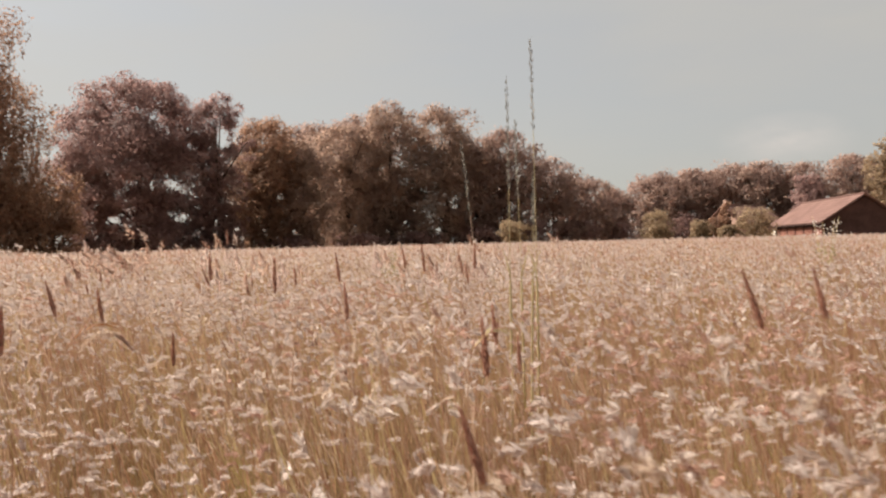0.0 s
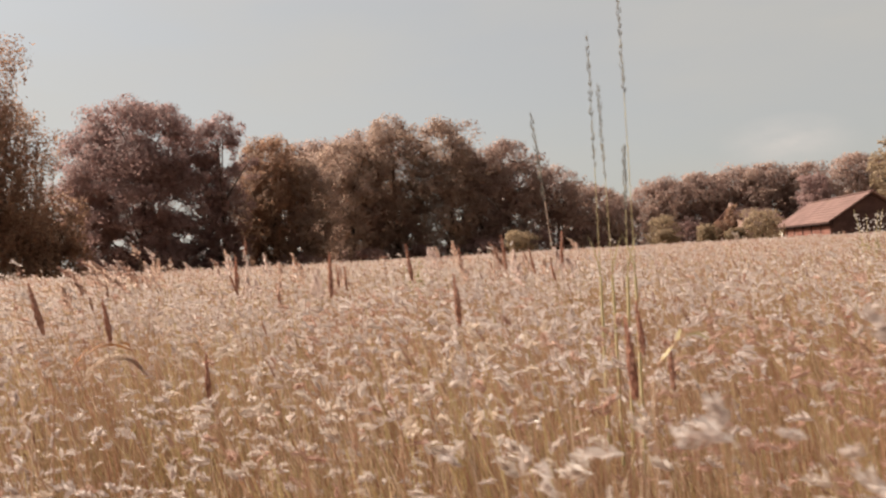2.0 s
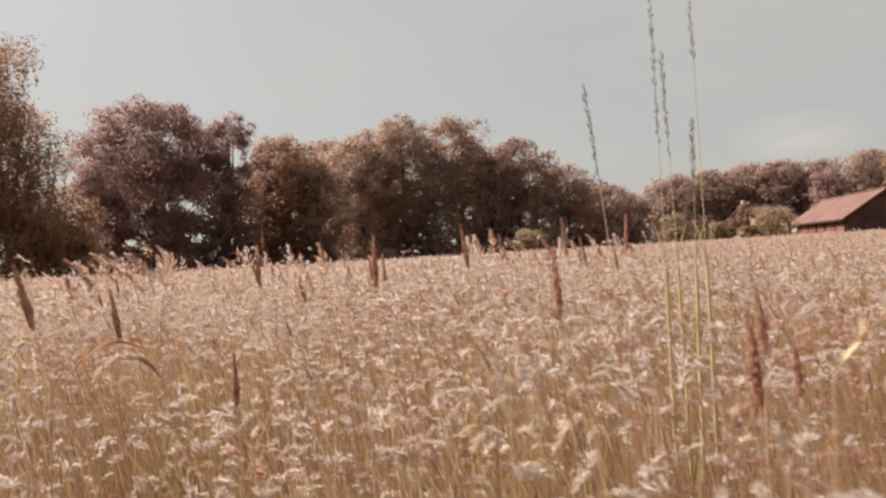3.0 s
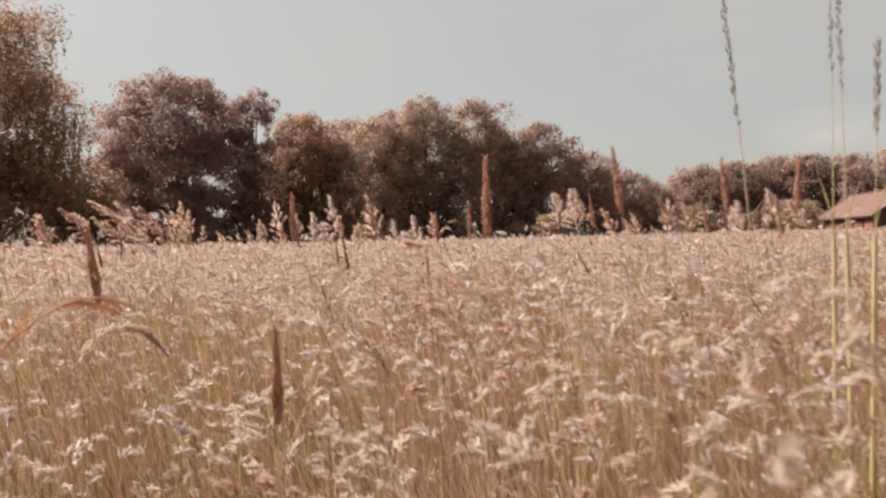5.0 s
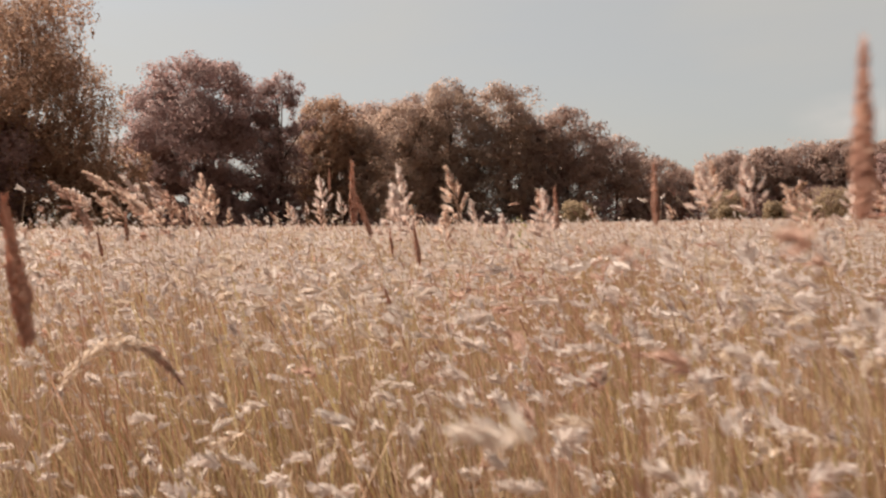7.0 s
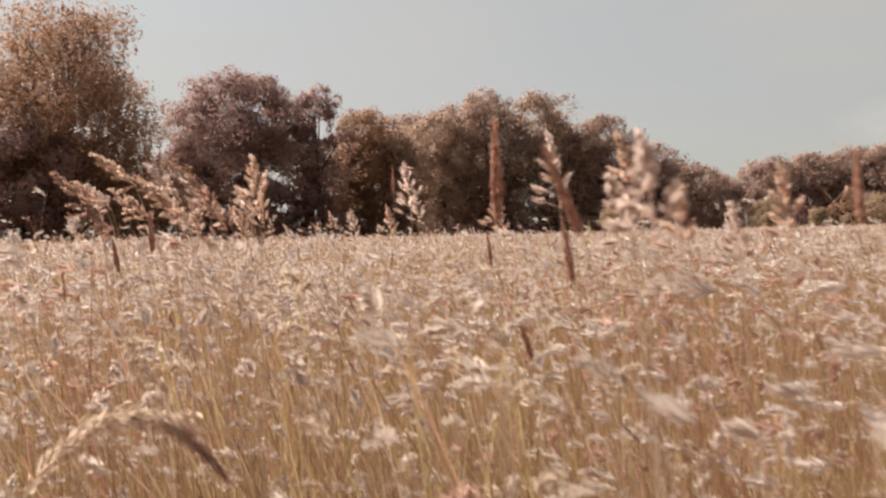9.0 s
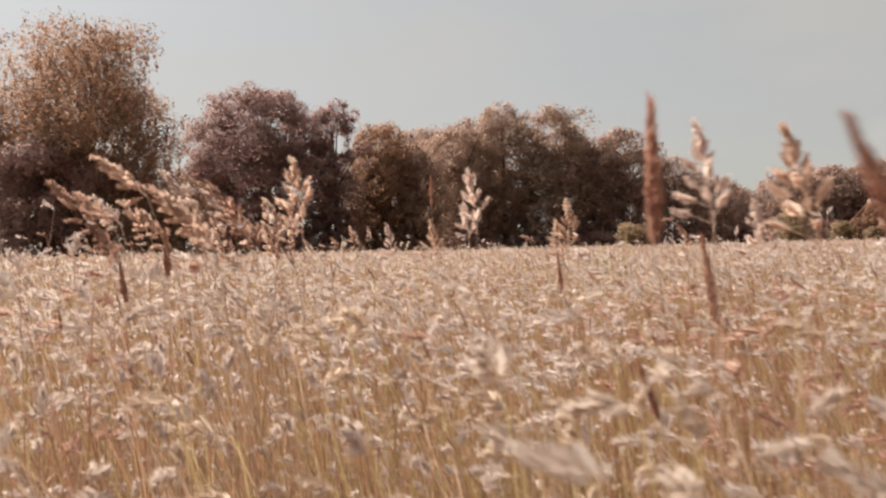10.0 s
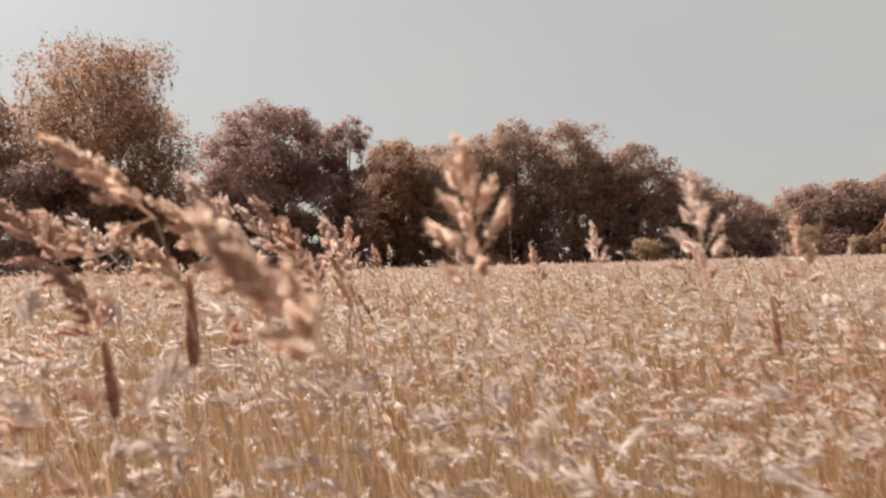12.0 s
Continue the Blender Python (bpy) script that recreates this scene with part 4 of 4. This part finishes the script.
for i, (x, y, z, ln, le) in enumerate(PANICLES):
    stalk("feather_grass", x, y, z, "panicle", ln, le, "grass stalk with a pale branched feathery seed head", 260 + i, tilt=min(0.75, 0.1 + 3.2 * max(le - 0.03, 0)), head_mat=(M_PLUME_WARM, M_PLUME, M_PLUME_WARM, M_HEAD_RUSSET)[i % 4] if le > 0.06 else (M_PLUME, M_PLUME_WARM)[i % 2])

# taller pale grass further out, whose heads stand over the field's edge
EDGE = ((-4.29, 8.5, 1.035), (-4.83, 10.3, 0.999), (-5.41, 12.1, 1.344), (-4.03, 9.4, 1.186), (-4.67, 11.2, 1.005), (-3.36, 8.5, 1.021), (-3.87, 10.3, 0.986), (-4.1, 12.1, 1.04), (-3.01, 9.4, 1.112), (-3.28, 11.2, 1.156), (0.3, 8.5, 1.055), (1.51, 10.3, 1.096), (1.93, 12.1, 1.065))
for i, (x, y, z) in enumerate(EDGE):
    stalk("feather_grass", x, y, z, "panicle", (0.26, 0.20, 0.30, 0.22)[i % 4], (0.05, 0.16, 0.10, 0.02)[(i * 3) % 4], "tall pale grass stalk standing over the meadow's edge", 400 + i, tilt=(0.2, 0.6, 0.45, 0.1)[(i * 3) % 4], width=0.006, head_mat=(M_PLUME, M_HEAD_RUSSET, M_PLUME_WARM)[i % 3])


# a bent withered leaf close to the path
def bent_leaf(x, y, z, size=1.0, mat=None, label="bent orange-brown withered grass stalk over the meadow"):
    r = np.random.default_rng(5)
    t = thing("withered_stalk", x, y, 0.0, label, "grass stalk", TALL)
    s = np.linspace(0, 1, 14)
    arch = np.stack([size * (-0.075 + 0.12 * s), 0.02 * s, z - size * (0.075 * (1 - s) ** 2.2 + 0.018 * s ** 5)], -1)
    st = Soup()
    tubes(st, np.concatenate([np.stack([size * (-0.10 + 0.025 * s), 0 * s, s * (z - 0.075 * size)], -1), arch[1:]])[None], np.full((1, 27), 0.0011), 0, 5)
    part("stem", st, [M_STEM], t)
    for k in range(6):
        lf = Soup()
        u0 = 0.1 + 0.13 * k
        q = np.linspace(0, 1, 7)
        c = np.stack([np.interp(u0 + q * 0.26, s, arch[:, i]) for i in range(3)], -1) + np.outer(q, r.normal(size=3) * 0.008)
        ribbons(lf, c[None], (0.0042 * np.sin(np.pi * (0.1 + 0.86 * q)))[None], unit(np.array([[0.15, 0.6, 0.8]]) + r.normal(size=(1, 3)) * 0.3), 0)
        part("blade", lf, [mat or M_ORANGE], t)


bent_leaf(-0.695, 1.425, 0.806)
bent_leaf(0.085, 1.118, 0.822, 0.62, M_GREENSTEM, "bent yellow-green leaf on a thin grass stalk")


def nodding_grass(x, y, z):
    """A stalk that bows over in an arch, its long pale head hanging to one side; (x, y, z) is the crown of the arch."""
    r = np.random.default_rng(8)
    t = thing("nodding_grass", x - 0.16, y - 0.05, 0.0, "bowed pale grass stalk with a long hanging reddish head", "grass stalk", TALL)
    s = np.linspace(0, 1, 40)
    k = s - 0.62
    arch = np.stack([0.06 + 0.16 * s + 0.10 * k * (k < 0), 0.02 + 0.06 * s, z - np.where(k < 0, 0.26 * (-k / 0.62) ** 2.2, 0.055 * (k / 0.38) ** 2)], -1)
    st = Soup()
    rise = np.linspace(0, 1, 12)[:, None]
    tubes(st, np.concatenate([rise * arch[0], arch[1:]])[None], np.linspace(0.0016, 0.0006, 51)[None], 0, 5)
    part("stem", st, [M_PALESTEM], t, smooth=True)
    for name, lo, hi, m, mat in (("seed_head", 0.30, 0.95, 620, M_HEAD_GOLD), ("ripe_tip", 0.72, 1.0, 260, M_HEAD_RUSSET)):
        hd = Soup()
        u = r.uniform(lo, hi, m)
        c = np.stack([np.interp(u, s, arch[:, i]) for i in range(3)], -1)
        along = unit(np.stack([np.interp(u, s, np.gradient(arch[:, i])) for i in range(3)], -1))
        out = r.normal(size=(m, 3))
        sp = r.uniform(0.006, 0.012, m)
        husks(hd, c + unit(out) * (r.uniform(0, 0.012, m) * np.sin(np.pi * np.clip((u - 0.15) / 0.85, 0, 1)))[:, None], unit(along + out * 0.25 + np.array([0, 0, -0.25])), sp, sp * 0.3, 0, r)
        part(name, hd, [mat], t, "reddish drooping tip" if name == "ripe_tip" else "")


nodding_grass(-1.017, 2.157, 0.69)


# flowering weed in front of the barn, and a pale weed further out
def weed(x, y, h, label, seed, petals):
    r = np.random.default_rng(seed)
    z0 = float(ground_z(x, y))
    t = thing("wild_flower", x, y, z0, label, "wild plant")
    s = np.linspace(0, 1, 8)
    st = Soup()
    for k in range(4):
        w = r.uniform(0, 6.28)
        line = np.stack([math.cos(w) * 0.13 * s ** 2, math.sin(w) * 0.13 * s ** 2, s * h * r.uniform(0.75, 1.0)], -1)
        tubes(st, line[None], np.linspace(0.005, 0.002, 8)[None], 0, 5)
        fl, lf = Soup(), Soup()
        for q in range(14):
            u = 0.45 + 0.55 * q / 14
            c = np.array([[np.interp(u, s, line[:, 0]), np.interp(u, s, line[:, 1]), np.interp(u, s, line[:, 2])]])
            m = 5
            leaves(fl if (petals and u > 0.78) else lf, c + r.normal(size=(m, 3)) * np.array([0.03, 0.03, 0.012]), unit(r.normal(size=(m, 3)) + np.array([0, -0.5, 0.6])), r.uniform(0.012, 0.026, m), 0)
        if fl.v:
            part("blossom", fl, [M_PETAL], t, "small white blossoms")
        if lf.v:
            part("foliage", lf, [M_WEEDLEAF], t)
    part("stem", st, [M_GREENSTEM], t)


weed(3.92, 7.29, 1.50, "wild plant with small white blossoms above the grass", 301, True)
weed(-0.41, 6.0, 0.98, "pale yellow-green weed standing in the grass", 302, False)
